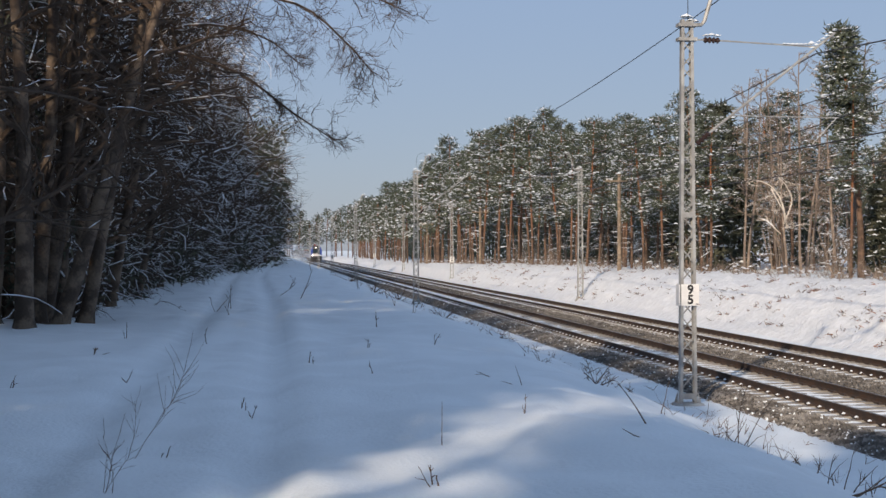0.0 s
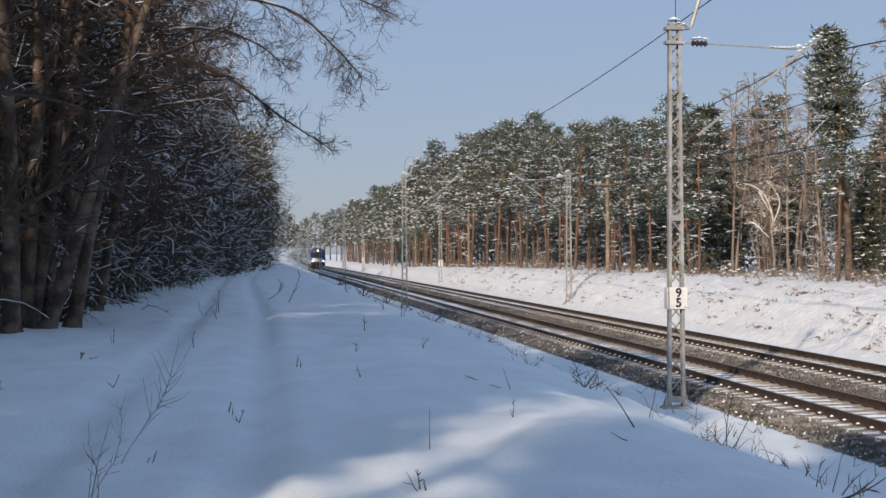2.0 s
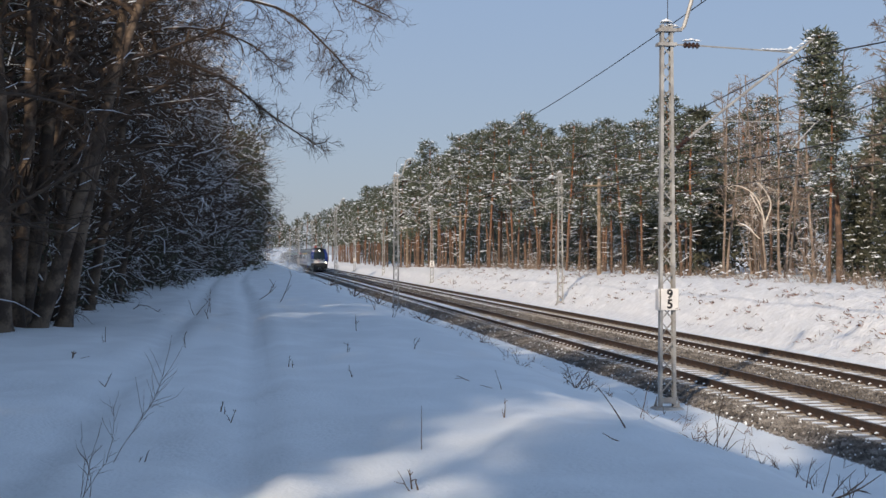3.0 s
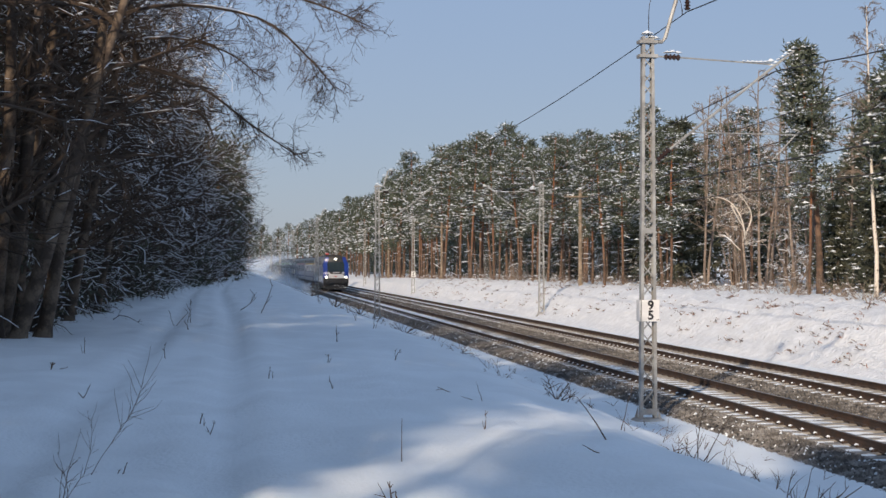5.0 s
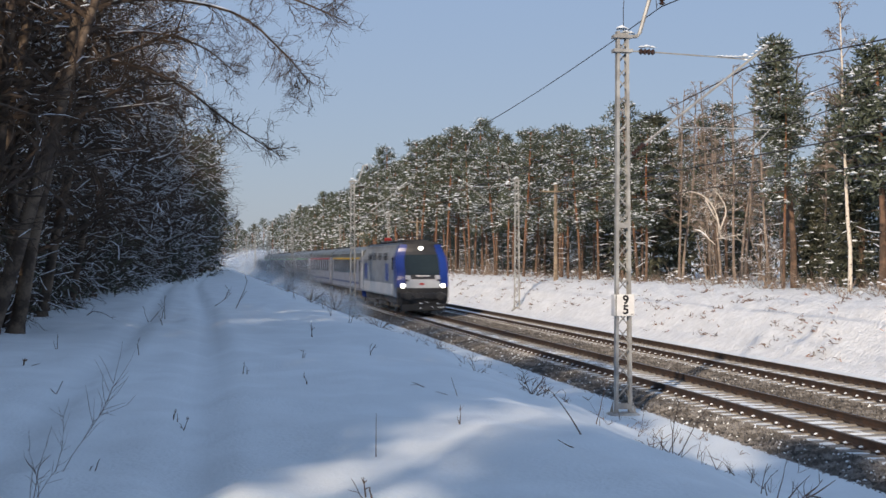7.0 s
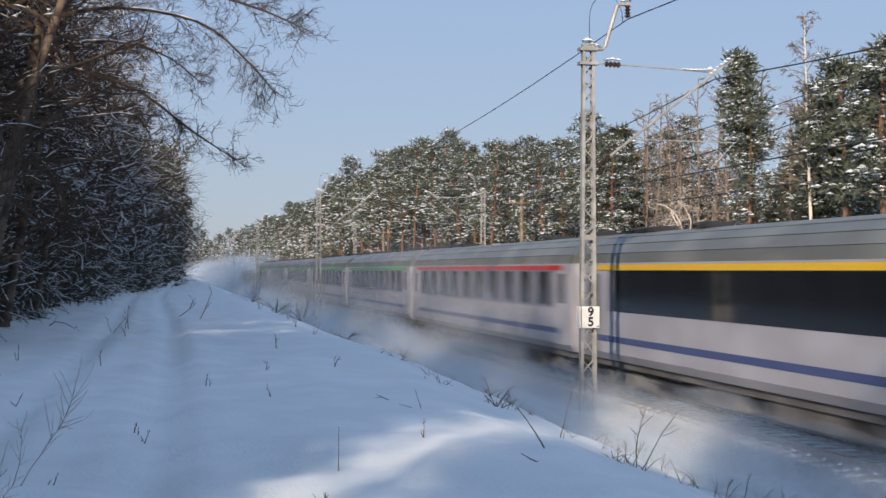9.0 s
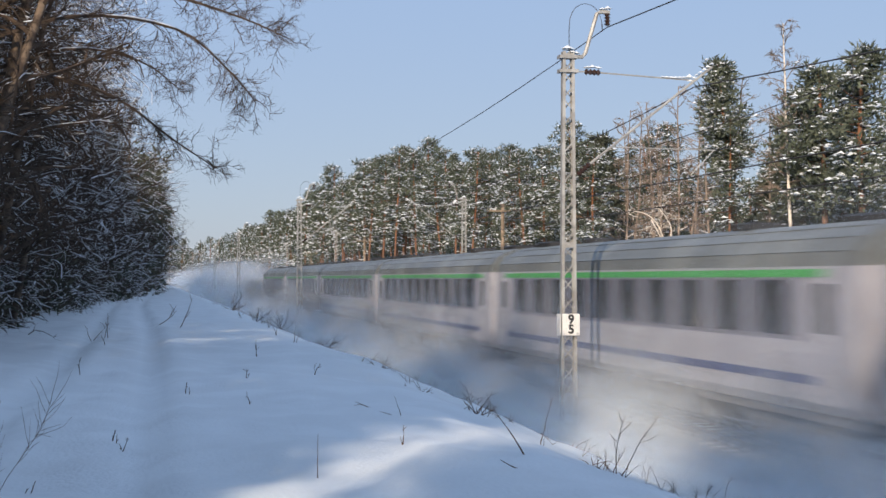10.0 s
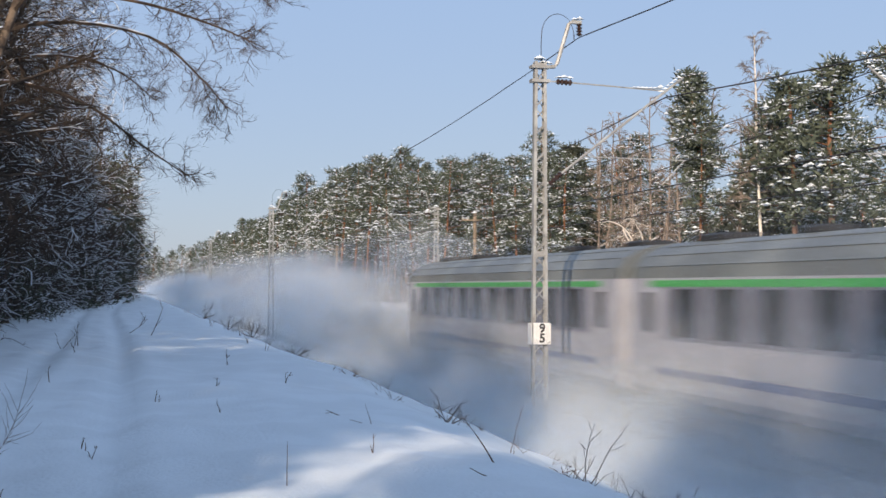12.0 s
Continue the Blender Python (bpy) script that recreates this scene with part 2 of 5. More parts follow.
def profile_z(x):
    for (x0, z0), (x1, z1) in zip(PROFILE, PROFILE[1:]):
        if x <= x1:
            return z0 + (z1 - z0) * max(0, (x - x0) / (x1 - x0))
    return PROFILE[-1][1]


def ground_z(x, y):
    wob = 0.45 * noise.noise(Vector((0.3, y * 0.06, 4.0))) + 0.25 * noise.noise(Vector((3.3, y * 0.23, 9.0)))
    sx = x + wob * (smoothstep(-11, -8, x) - smoothstep(-5, -3.6, x)) + 0.5 * wob * smoothstep(6.3, 8, x)
    z = (profile_z(sx - 0.35) + profile_z(sx) + profile_z(sx + 0.35)) / 3
    if y > 90:
        z -= smoothstep(90, 260, y) * 0.9 * smoothstep(7, 10, x)
    bed = smoothstep(-4.2, -2.6, x) * (1 - smoothstep(5.8, 7.0, x))
    rough = 1 - bed
    z += rough * (0.13 * noise.noise(Vector((x * 0.35, y * 0.22, 1.0))) + 0.085 * noise.noise(Vector((x * 1.1, y * 0.8, 2.0)))
                  + 0.032 * noise.noise(Vector((x * 2.8, y * 2.3, 7.0))))
    # wheel ruts of the snowed-over forest track
    for rut in (-13.9, -12.2):
        c = rut + 0.35 * math.sin(y * 0.05)
        z -= 0.12 * math.exp(-((x - c) / 0.26) ** 2) * smoothstep(2, 8, y)
        z += 0.035 * math.exp(-((x - c - 0.45) / 0.2) ** 2) * smoothstep(2, 8, y)
    # tussocks under the snow on the far bank
    far = smoothstep(6.4, 7.2, x) * (1 - smoothstep(10, 13, x))
    if far and y < 200:
        z += far * (0.26 * max(0, noise.noise(Vector((x * 1.3, y * 0.9, 5.0)))) + 0.15 * noise.noise(Vector((x * 2.6, y * 1.5, 6.0)))
                    + 0.09 * noise.noise(Vector((x * 5.2, y * 2.6, 8.0))))
    return z


def steps(a, b, first, grow, top=60.0):
    out, d = [a], first
    while out[-1] < b:
        out.append(out[-1] + d)
        d = min(d * grow, top)
    return out


def build_ground():
    xs = [-x for x in reversed(steps(20, 400, 1.0, 1.25))] + [-20 + 0.22 * i for i in range(1, 155)]
    xs = [x for x in xs if x < 14] + steps(14, 400, 0.6, 1.25)
    ys = [-y for y in reversed(steps(0, 260, 2.0, 1.2))] + steps(1.0, 3200, 0.2, 1.011, 150)
    g = Geo()
    for y in ys:
        for x in xs:
            g.v.append(Vector((x, y, ground_z(x, y))))
    n = len(xs)
    for j in range(len(ys) - 1):
        for i in range(n - 1):
            a = j * n + i
            g.f.append((a, a + 1, a + n + 1, a + n))
            g.m.append(1 if 6.2 < xs[i] < 13 else 0)
    return tagged(part("ground", g, [SNOW_GROUND, SNOW_BANK], smooth=True), "rolling snow-covered ground along the railway cutting", "ground", kind="structure")


build_ground()

# ---- tracks ----
AXES = (0.0, 4.0)
Y0, Y1 = -60.0, 900.0


def build_bed():
    g = Geo()
    prof = [(-2.75, -0.46), (-1.75, -0.205), (5.75, -0.205), (6.5, -0.46)]
    g.extrude(prof, Y0, Y1, 0, 40)
    tagged(part("track_bed", g, GRAVEL_BED), "dark grey-brown crushed stone ballast bed", "track bed", kind="structure")
    # snow lying between and beside the rails
    for ax in AXES:
        s = Geo()
        for x0, x1, h in ((-0.66, 0.66, -0.14), (-1.32, -0.80, -0.15), (0.80, 1.30, -0.15)):
            nx = 7
            ys = [6 + 0.1 * q for q in range(840)] + steps(90, 900, 0.6, 1.03, 30)
            k = len(s.v)
            for y in ys:
                near = 1 - smoothstep(70, 90, y)
                for i in range(nx):
                    u = i / (nx - 1)
                    edge = math.sin(math.pi * u) ** 0.5
                    e0 = 0.10 * noise.noise(Vector((x0 * 3, y * 1.3, ax))) if u in (0, 1) and abs(x0) > 0.7 else 0
                    over = 0.5 + 0.5 * math.cos((y - 17) * 2 * math.pi / 0.6)
                    dip = near * (0.062 * (1 - over) ** 2 * (0.65 + 1.1 * noise.noise(Vector((u * 3 + x0, y * 1.1, ax + 9)))))
                    z = -0.222 + (h + 0.215) * edge * (1 - 0.25 * near) - dip + 0.022 * noise.noise(Vector((u * 5 + x0, y * 3.0, ax + 3)))
                    s.v.append(Vector((ax + x0 + (x1 - x0) * u + e0, y, z)))
            for j in range(len(ys) - 1):
                for i in range(nx - 1):
                    a = k + j * nx + i
                    s.f.append((a, a + 1, a + nx + 1, a + nx))
                    s.m.append(0)
        tagged(part("track_snow", s, SNOW, smooth=True), "thin snow packed between the rails and sleepers", "snow", kind="stuff")


build_bed()

RAIL_PROFILE = [(-0.075, -0.17), (0.075, -0.17), (0.075, -0.155), (0.012, -0.135), (0.012, -0.045), (0.036, -0.035), (0.036, -0.008), (0.028, 0.0),
                (-0.028, 0.0), (-0.036, -0.008), (-0.036, -0.035), (-0.012, -0.045), (-0.012, -0.135), (-0.075, -0.155)]


def build_rails():
    for ax in AXES:
        for side in (-1, 1):
            g = Geo()
            g.extrude([(x + ax + side * 0.7535, z) for x, z in RAIL_PROFILE], Y0, Y1, 0, 1)
            g.m[7] = 1
            tagged(part("rail", g, [RAIL_SIDE, RAIL_TOP]), "rust-brown steel rail with a polished head", "rail", "rails of the two tracks", "structure")


build_rails()


def sleeper_geo():
    g = Geo()
    prof = [(-0.14, -0.36), (0.14, -0.36), (0.115, -0.185), (-0.115, -0.185)]
    k = len(g.v)
    for x in (-1.28, 1.28):
        for py, z in prof:
            g.v.append(Vector((x, py, z + (0.02 if abs(x) > 1 else 0))))
    g.f += [(k, k + 1, k + 2, k + 3), (k + 7, k + 6, k + 5, k + 4)] + [(k + i, k + 4 + i, k + 4 + (i + 1) % 4, k + (i + 1) % 4) for i in range(4)]
    g.m += [0] * 6
    rng = random.Random(3)
    for s in (-1, 1):
        for o in (-0.13, 0.13):
            g.box((s * 0.7535 + o, 0, -0.15), (0.10, 0.09, 0.07), 1)
            if rng.random() < 0.75:
                g.lump((s * 0.7535 + o * 1.3, rng.uniform(-0.03, 0.03), -0.12), 0.05, rng, 0.7, 2)
    return g


def build_sleepers():
    me = sleeper_geo().mesh("sleeper", [CONCRETE, RAIL_SIDE, SNOW])
    for ax in AXES:
        row = thing("sleeper_row", "concrete sleepers with snow-capped fastenings under the rails", "sleepers", "sleepers of the two tracks", "structure",
                    pose(ax, 0, 0))
        for i in range(150):
            o = new("sleeper", me)
            o.parent = row
            o.matrix_basis = pose(0, 17 + i * 0.6, 0)
        base = sleeper_geo()
        g = Geo()
        for i in range(330):
            k = len(g.v)
            off = Vector((0, 17 + (150 + i) * 0.6, 0))
            g.v += [p + off for p in base.v]
            g.f += [tuple(k + a for a in f) for f in base.f]
            g.m += base.m
        tagged(part("far_sleepers", g, [CONCRETE, RAIL_SIDE, SNOW], row), kind="stuff")


def build_ballast():
    rng = np.random.default_rng(4)
    octa = np.array([(1, 0, 0), (-1, 0, 0), (0, 1, 0), (0, -1, 0), (0, 0, 1), (0, 0, -1)], float)
    of = [(0, 2, 4), (2, 1, 4), (1, 3, 4), (3, 0, 4), (2, 0, 5), (1, 2, 5), (3, 1, 5), (0, 3, 5)]

    def strip(n, x0, x1, zf, ya, yb, snow):
        u = rng.random(n)
        y = ya + (yb - ya) * u ** 1.8
        x = rng.uniform(x0, x1, n)
        r = rng.uniform(0.016, 0.04, n) * (1 + 0.010 * y)
        c = np.stack([x, y, np.array([zf(a) for a in x]) + r * 0.2], 1)
        vs, fs = [], []
        for i in range(n):
            pts = octa * (r[i] * rng.uniform(0.6, 1.2, (6, 1))) + rng.normal(0, r[i] * 0.15, (6, 3))
            vs.append(pts + c[i])
            fs += [tuple(6 * i + q for q in f) for f in of]
        me = bpy.data.meshes.new("ballast_stones")
        me.from_pydata(np.concatenate(vs).tolist(), [], fs)
        me.materials.append(GRAVEL)
        me.materials.append(SNOW)
        snowy = rng.random(n) < snow
        me.polygons.foreach_set("material_index", np.repeat(snowy, 8).astype(int))
        me.update()
        tagged(new("ballast_stones", me), "loose crushed ballast stones dusted with snow", "ballast", kind="stuff")

    strip(24000, -2.45, -1.25, lambda x: -0.46 + min(1, (x + 2.75)) * 0.255, 15, 130, 0.04)
    strip(18000, 1.28, 2.72, lambda x: -0.2, 18, 150, 0.01)


# ---- overhead line ----
def lattice(g, h, w0, w1, mat=0, depth=0.30):
    """Two channel uprights with zigzag lacing on both faces."""
    def half(z):
        return (w0 + (w1 - w0) * z / h) / 2
    for s in (-1, 1):
        pts = [(s * half(0), 0, 0), (s * half(h), 0, h)]
        k = len(g.v)
        t = 0.02
        for x, y, z in pts:
            for px, py in ((-t * s, -0.075), (0.035 * -s - t * s, -0.075), (0.035 * -s - t * s, -0.062), (0, -0.062), (0, 0.062), (0.035 * -s - t * s, 0.062),
                           (0.035 * -s - t * s, 0.075), (-t * s, 0.075), (s * 0.012, 0.075), (s * 0.012, -0.075)):
                g.v.append(Vector((x + px, y + py, z)))
        n = 10
        for i in range(n):
            a, b = k + i, k + (i + 1) % n
            g.f.append((a, b, b + n, a + n))
            g.m.append(mat)
    z, flip = 0.45, 1
    while z < h - 0.35:
        dz = half(z) * 2.3
        for e, way in ((-0.066, flip), (0.066, -flip)):
            a, b = Vector((-way * half(z), e, z)), Vector((way * half(z + dz), e, z + dz))
            g.tube([a, b], [0.016, 0.016], 4, mat, False)
        flip, z = -flip, z + dz
    for zz in (0.3, h * 0.5, h - 0.1):
        for e in (-0.068, 0.068):
            g.box((0, e, zz), (2 * half(zz), 0.012, 0.12), mat)


def insulator(g, a, b, mat=0, r=0.075, n=4):
    a, b = Vector(a), Vector(b)
    pts, rad = [], []
    for i in range(n * 2 + 1):
        pts.append(a.lerp(b, i / (n * 2)))
        rad.append(r if i % 2 else r * 0.45)
    g.tube(pts, rad, 8, mat)


def build_mast(y, side, detail=True, board=False, plate=False):
    """side: +1 stands left of the near track, -1 right of the far track; the arm points over its track."""
    x = -2.94 if side > 0 else 6.94
    z0 = -0.42 if side > 0 else -0.2
    h = 8.05 - z0
    m = thing("catenary_mast", "grey steel lattice catenary mast with snow-capped brackets beside the track", "mast", "catenary masts", "",
              pose(x, y, z0))
    g = Geo()
    lattice(g, h, 0.36, 0.24)
    part("lattice_column", g, STEEL, m)
    g = Geo()
    g.box((0, 0, 0.06), (0.66, 0.5, 0.20), 0, None, 0.04)
    for sx in (-1, 1):
        g.face([(sx * 0.19, -0.12, 0.08), (sx * 0.29, -0.12, 0.08), (sx * 0.19, -0.12, 0.42)])
        g.face([(sx * 0.19, 0.12, 0.08), (sx * 0.19, 0.12, 0.42), (sx * 0.29, 0.12, 0.08)])
    part("base_plate", g, STEEL, m)
    zc = 7.62 - z0                       # tie rod level
    zt = 7.93 - z0
    arm = 2.94 * side
    g = Geo()
    for zz in (zc, zt):
        g.box((0, 0, zz), (0.42, 0.24, 0.07))
    g.tube([(0, 0, zt), (0.33 * side, 0, zt + 0.02), (0.40 * side, 0, zt + 0.1), (0.66 * side, -0.02, zt + 0.98), (0.74 * side, -0.02, zt + 1.02),
            (0.95 * side, -0.02, zt + 1.02)], [0.045] * 6, 6)
    part("feeder_bracket", g, STEEL, m)
    for a, b in (((0.9 * side, -0.02, zt + 1.0), (0.9 * side, -0.02, zt + 0.72)), ((0.38 * side, 0, zc), (0.74 * side, 0, zc - 0.01)),
                 ((0.22 * side, 0, 5.35 - z0), (0.5 * side, 0, 5.6 - z0))):
        g = Geo()
        insulator(g, a, b)
        part("insulator", g, PORCELAIN, m, "ribbed dark porcelain insulator")
    g = Geo()
    g.tube([(0.15 * side, 0, zc), (0.5 * side, 0, zc), (arm, 0, 7.50 - z0)], [0.02, 0.018, 0.018], 5)
    part("tie_rod", g, STEEL, m)
    g = Geo()
    g.tube([(0.5 * side, 0, 5.6 - z0), (arm - 0.15 * side, 0, 7.38 - z0), (arm + 0.42 * side, 0, 7.82 - z0)], [0.029] * 3, 6)
    g.tube([(0.95 * side, 0, 5.98 - z0), (arm + 0.5 * side, 0, 5.95 - z0)], [0.013, 0.013], 5)
    g.tube([(arm + 0.45 * side, 0, 5.95 - z0), (arm - 0.1 * side, 0, 5.38 - z0)], [0.011, 0.011], 5)
    part("cantilever", g, STEEL, m)
    g = Geo()
    rng = random.Random(int(y))
    for px, pz, r in ((0, h + 0.06, 0.17), (0.2 * side, zt + 0.08, 0.12), (0.92 * side, zt + 1.1, 0.12), (0.8 * side, zt + 1.08, 0.1), (0.45 * side, zc + 0.09, 0.09),
                      (0.56 * side, zc + 0.1, 0.12), (0.68 * side, zc + 0.09, 0.09), (arm - 0.12 * side, 7.58 - z0, 0.12), (0.1 * side, zt + 0.1, 0.12)):
        g.lump((px, 0, pz), r, rng, 0.5)
    for i in range(7):
        u = i / 6
        g.lump((arm + (-0.75 + u * 0.6) * side, 0, 7.55 - z0), 0.075, rng, 0.5)
        g.lump((arm + (-0.1 + u * 0.5) * side, 0, 7.48 - z0 + u * 0.4), 0.07, rng, 0.6)
    tagged(part("snow_cap", g, SNOW, m, "small caps of snow"), kind="stuff")
    if detail:
        g = Geo()
        pts = []
        for i in range(11):
            a = math.pi * i / 10
            pts.append((0.42 * side - 0.38 * side * math.cos(a), 0.03, zt + 0.62 + 0.58 * math.sin(a) ** 0.8))
        g.tube([(0.04 * side, 0.03, h)] + pts + [(0.8 * side, 0, zt + 0.75)], [0.008] * 13, 4)
        part("jumper_wire", g, WIRE, m)
    if board:
        b = Geo()
        b.box((0.02, -0.14, 2.08 - z0), (0.40, 0.02, 0.47), 0, None, 0.008)
        b.box((-0.22, -0.03, 2.08 - z0), (0.02, 0.26, 0.47), 0)
        board_ob = part("distance_board", b, SIGN_WHITE, m, "white enamel board with black digits 9 and 5")
        for ch, zz in (("9", 2.19), ("5", 1.975)):
            cu = bpy.data.curves.new("digit", 'FONT')
            cu.body, cu.size, cu.align_x, cu.align_y, cu.extrude, cu.offset = ch, 0.27, 'CENTER', 'CENTER', 0.002, 0.009
            tmp = bpy.data.objects.new("digit", cu)
            me = bpy.data.meshes.new_from_object(tmp)
            me.materials.clear()
            me.materials.append(BLACK)
            bpy.data.objects.remove(tmp)
            o = new("digit", me)
            o.parent = board_ob
            o.matrix_basis = pose(0.02, -0.155, zz - z0, 90, 0, 0)
        q = Geo()
        for i in range(3):
            q.box((0.15 + i * 0.022, -0.153, 1.885 - z0), (0.012, 0.004, 0.025))
        part("small_mark", q, BLACK, board_ob)
    if plate:
        b = Geo()
        b.box((0.0, -0.14, 2.05 - z0), (0.46, 0.02, 0.6), 0, None, 0.008)
        plate_ob = part("distance_board", b, SIGN_WHITE, m, "white enamel board with dark marks")
        for zz in (2.18, 1.93):
            q = Geo()
            q.box((0.0, -0.153, zz - z0), (0.16, 0.004, 0.14))
            part("small_mark", q, BLACK, plate_ob)
    return m


NEAR_MASTS = [-29.0, 29.0, 86.8, 150.0, 209.0, 268.0, 328.0]
FAR_MASTS = [26.5, 84.2, 146.3, 201.0, 258.0, 318.0]
for y in NEAR_MASTS:
    build_mast(y, 1, y < 100, abs(y - 29) < 1, y == 209.0)
for y in FAR_MASTS:
    build_mast(y, -1, y < 100, False, y in (146.3, 258.0))


def build_wires():
    def sag(a, b, drop, n=14):
        a, b = Vector(a), Vector(b)
        return [a.lerp(b, i / n) - Vector((0, 0, drop * 4 * (i / n) * (1 - i / n))) for i in range(n + 1)]
    for masts, ax, x, side in ((NEAR_MASTS, 0.0, -2.94, 1), (FAR_MASTS, 4.0, 6.94, -1)):
        ys = masts if side > 0 else [-31.0] + masts
        for name, label, fx, za, drop, r in (("messenger_wire", "dark twisted messenger wire above the track", ax, 7.36, 1.0, 0.015),
                                             ("feeder_wire", "dark feeder wire along the mast tops", x + 0.9 * side, 8.62, 0.75, 0.015)):
            g = Geo()
            line = []
            for a, b in zip(ys, ys[1:]):
                line += sag((fx, a, za), (fx, b, za), drop)[1 if line else 0:]
            g.tube(line, [r] * len(line), 4, 0, False)
            tagged(part(name, g, WIRE), label, "overhead wire")
        g = Geo()
        g.tube([(ax, ys[0], 5.35), (ax, ys[-1], 5.35)], [0.015, 0.015], 4)
        g.tube([(ax + 0.05, ys[0], 5.36), (ax + 0.05, ys[-1], 5.36)], [0.015, 0.015], 4)
        tagged(part("contact_wire", g, WIRE), "dark copper contact wire over the track", "overhead wire")
        g = Geo()
        for a, b in zip(ys, ys[1:]):
            for i in range(1, 8):
                u = i / 8
                z = 7.36 - 4 * u * (1 - u)
                y = a + (b - a) * u
                g.tube([(ax, y, z), (ax, y, 5.36)], [0.006, 0.006], 3)
        tagged(part("dropper_wires", g, WIRE), "thin vertical dropper wires of the overhead line", "overhead wire", kind="stuff")


build_wires()


def build_pole(x, y, h, arms=True):
    z = ground_z(x, y)
    m = thing("telegraph_pole", "weathered wooden telegraph pole with a crossarm at the wood's edge", "pole", "telegraph poles", "", pose(x, y, z - 0.1))
    g = Geo()
    g.tube([(0, 0, 0), (0, 0, h)], [0.15, 0.11], 8)
    part("pole", g, POLE_WOOD, m)
    if arms:
        g = Geo()
        g.box((0, -0.12, h - 0.45), (1.9, 0.09, 0.09))
        part("crossarm", g, POLE_WOOD, m)
        g = Geo()
        for px in (-0.85, -0.5, 0.5, 0.85):
            insulator(g, (px, -0.12, h - 0.4), (px, -0.12, h - 0.2), 0, 0.05, 2)
        part("insulator", g, SIGN_WHITE, m, "small white insulators")
    g = Geo()
    g.lump((0, 0, h + 0.05), 0.16, random.Random(2), 0.7)
    part("snow_cap", g, SNOW, m)


# ---- trees ----
def limb_path(rng, start, way, length, n, wander, rise=0.0, droop=0.0):
    pts, d, p = [Vector(start)], Vector(way).normalized(), Vector(start)
    for i in range(n):
        d = (d + Vector((rng.gauss(0, wander), rng.gauss(0, wander), rng.gauss(0, wander) + rise - droop * i / n))).normalized()
        p = p + d * (length / n)
        pts.append(p)
    return pts


def along(pts, u):
    s = u * (len(pts) - 1)
    i = min(int(s), len(pts) - 2)
    return pts[i].lerp(pts[i + 1], s - i), (pts[i + 1] - pts[i]).normalized()


def snow_on(g, pts, rng, r, chance=0.7):
    """Ridge of snow lying on the upper side of a branch."""
    run = []
    for i, p in enumerate(pts):
        d = (pts[min(i + 1, len(pts) - 1)] - pts[max(i - 1, 0)]).normalized()
        if abs(d.z) < 0.75 and rng.random() < chance:
            run.append(p + Vector((0, 0, r * 0.8)))
        else:
            if len(run) > 1:
                g.tube(run, [r * 0.5] + [r * rng.uniform(0.8, 1.3) for _ in run[2:]] + [r * 0.4], 4, 0, False)
            run = []
    if len(run) > 1:
        g.tube(run, [r * 0.5] + [r * rng.uniform(0.8, 1.3) for _ in run[2:]] + [r * 0.4], 4, 0, False)


def sideways(rng, d, spread):
    """A way that leaves d by about spread radians."""
    q = Vector((rng.gauss(0, 1), rng.gauss(0, 1), rng.gauss(0, 1)))
    q = (q - d * q.dot(d)).normalized()
    return d * math.cos(spread) + q * math.sin(spread)


def blade(g, rng, p, d, ln, w, droop):
    """A fine bent twig: two thin faces."""
    s = d.cross(Vector((rng.gauss(0, 1), rng.gauss(0, 1), rng.gauss(0, 1)))).normalized() * w
    m = p + d * ln * 0.55
    e = m + (d + Vector((rng.gauss(0, 0.2), rng.gauss(0, 0.2), rng.gauss(0, 0.15) - droop))) * ln * 0.45
    k = len(g.v)
    g.v += [p - s * 0.6, p + s * 0.6, m + s * 0.45, m - s * 0.45, e]
    g.f += [(k, k + 1, k + 2, k + 3), (k + 3, k + 2, k + 4)]
    g.m += [0, 0]


def bowed(pts, n=4):
    """Catmull-Rom curve through the points."""
    q = [pts[0] * 2 - pts[1]] + pts + [pts[-1] * 2 - pts[-2]]
    out = []
    for i in range(1, len(q) - 2):
        for j in range(n):
            t = j / n
            a, b, c, d = q[i - 1], q[i], q[i + 1], q[i + 2]
            out.append(0.5 * (2 * b + (c - a) * t + (2 * a - 5 * b + 4 * c - d) * t * t + (3 * b - 3 * c + d - a) * t ** 3))
    return out + [pts[-1]]


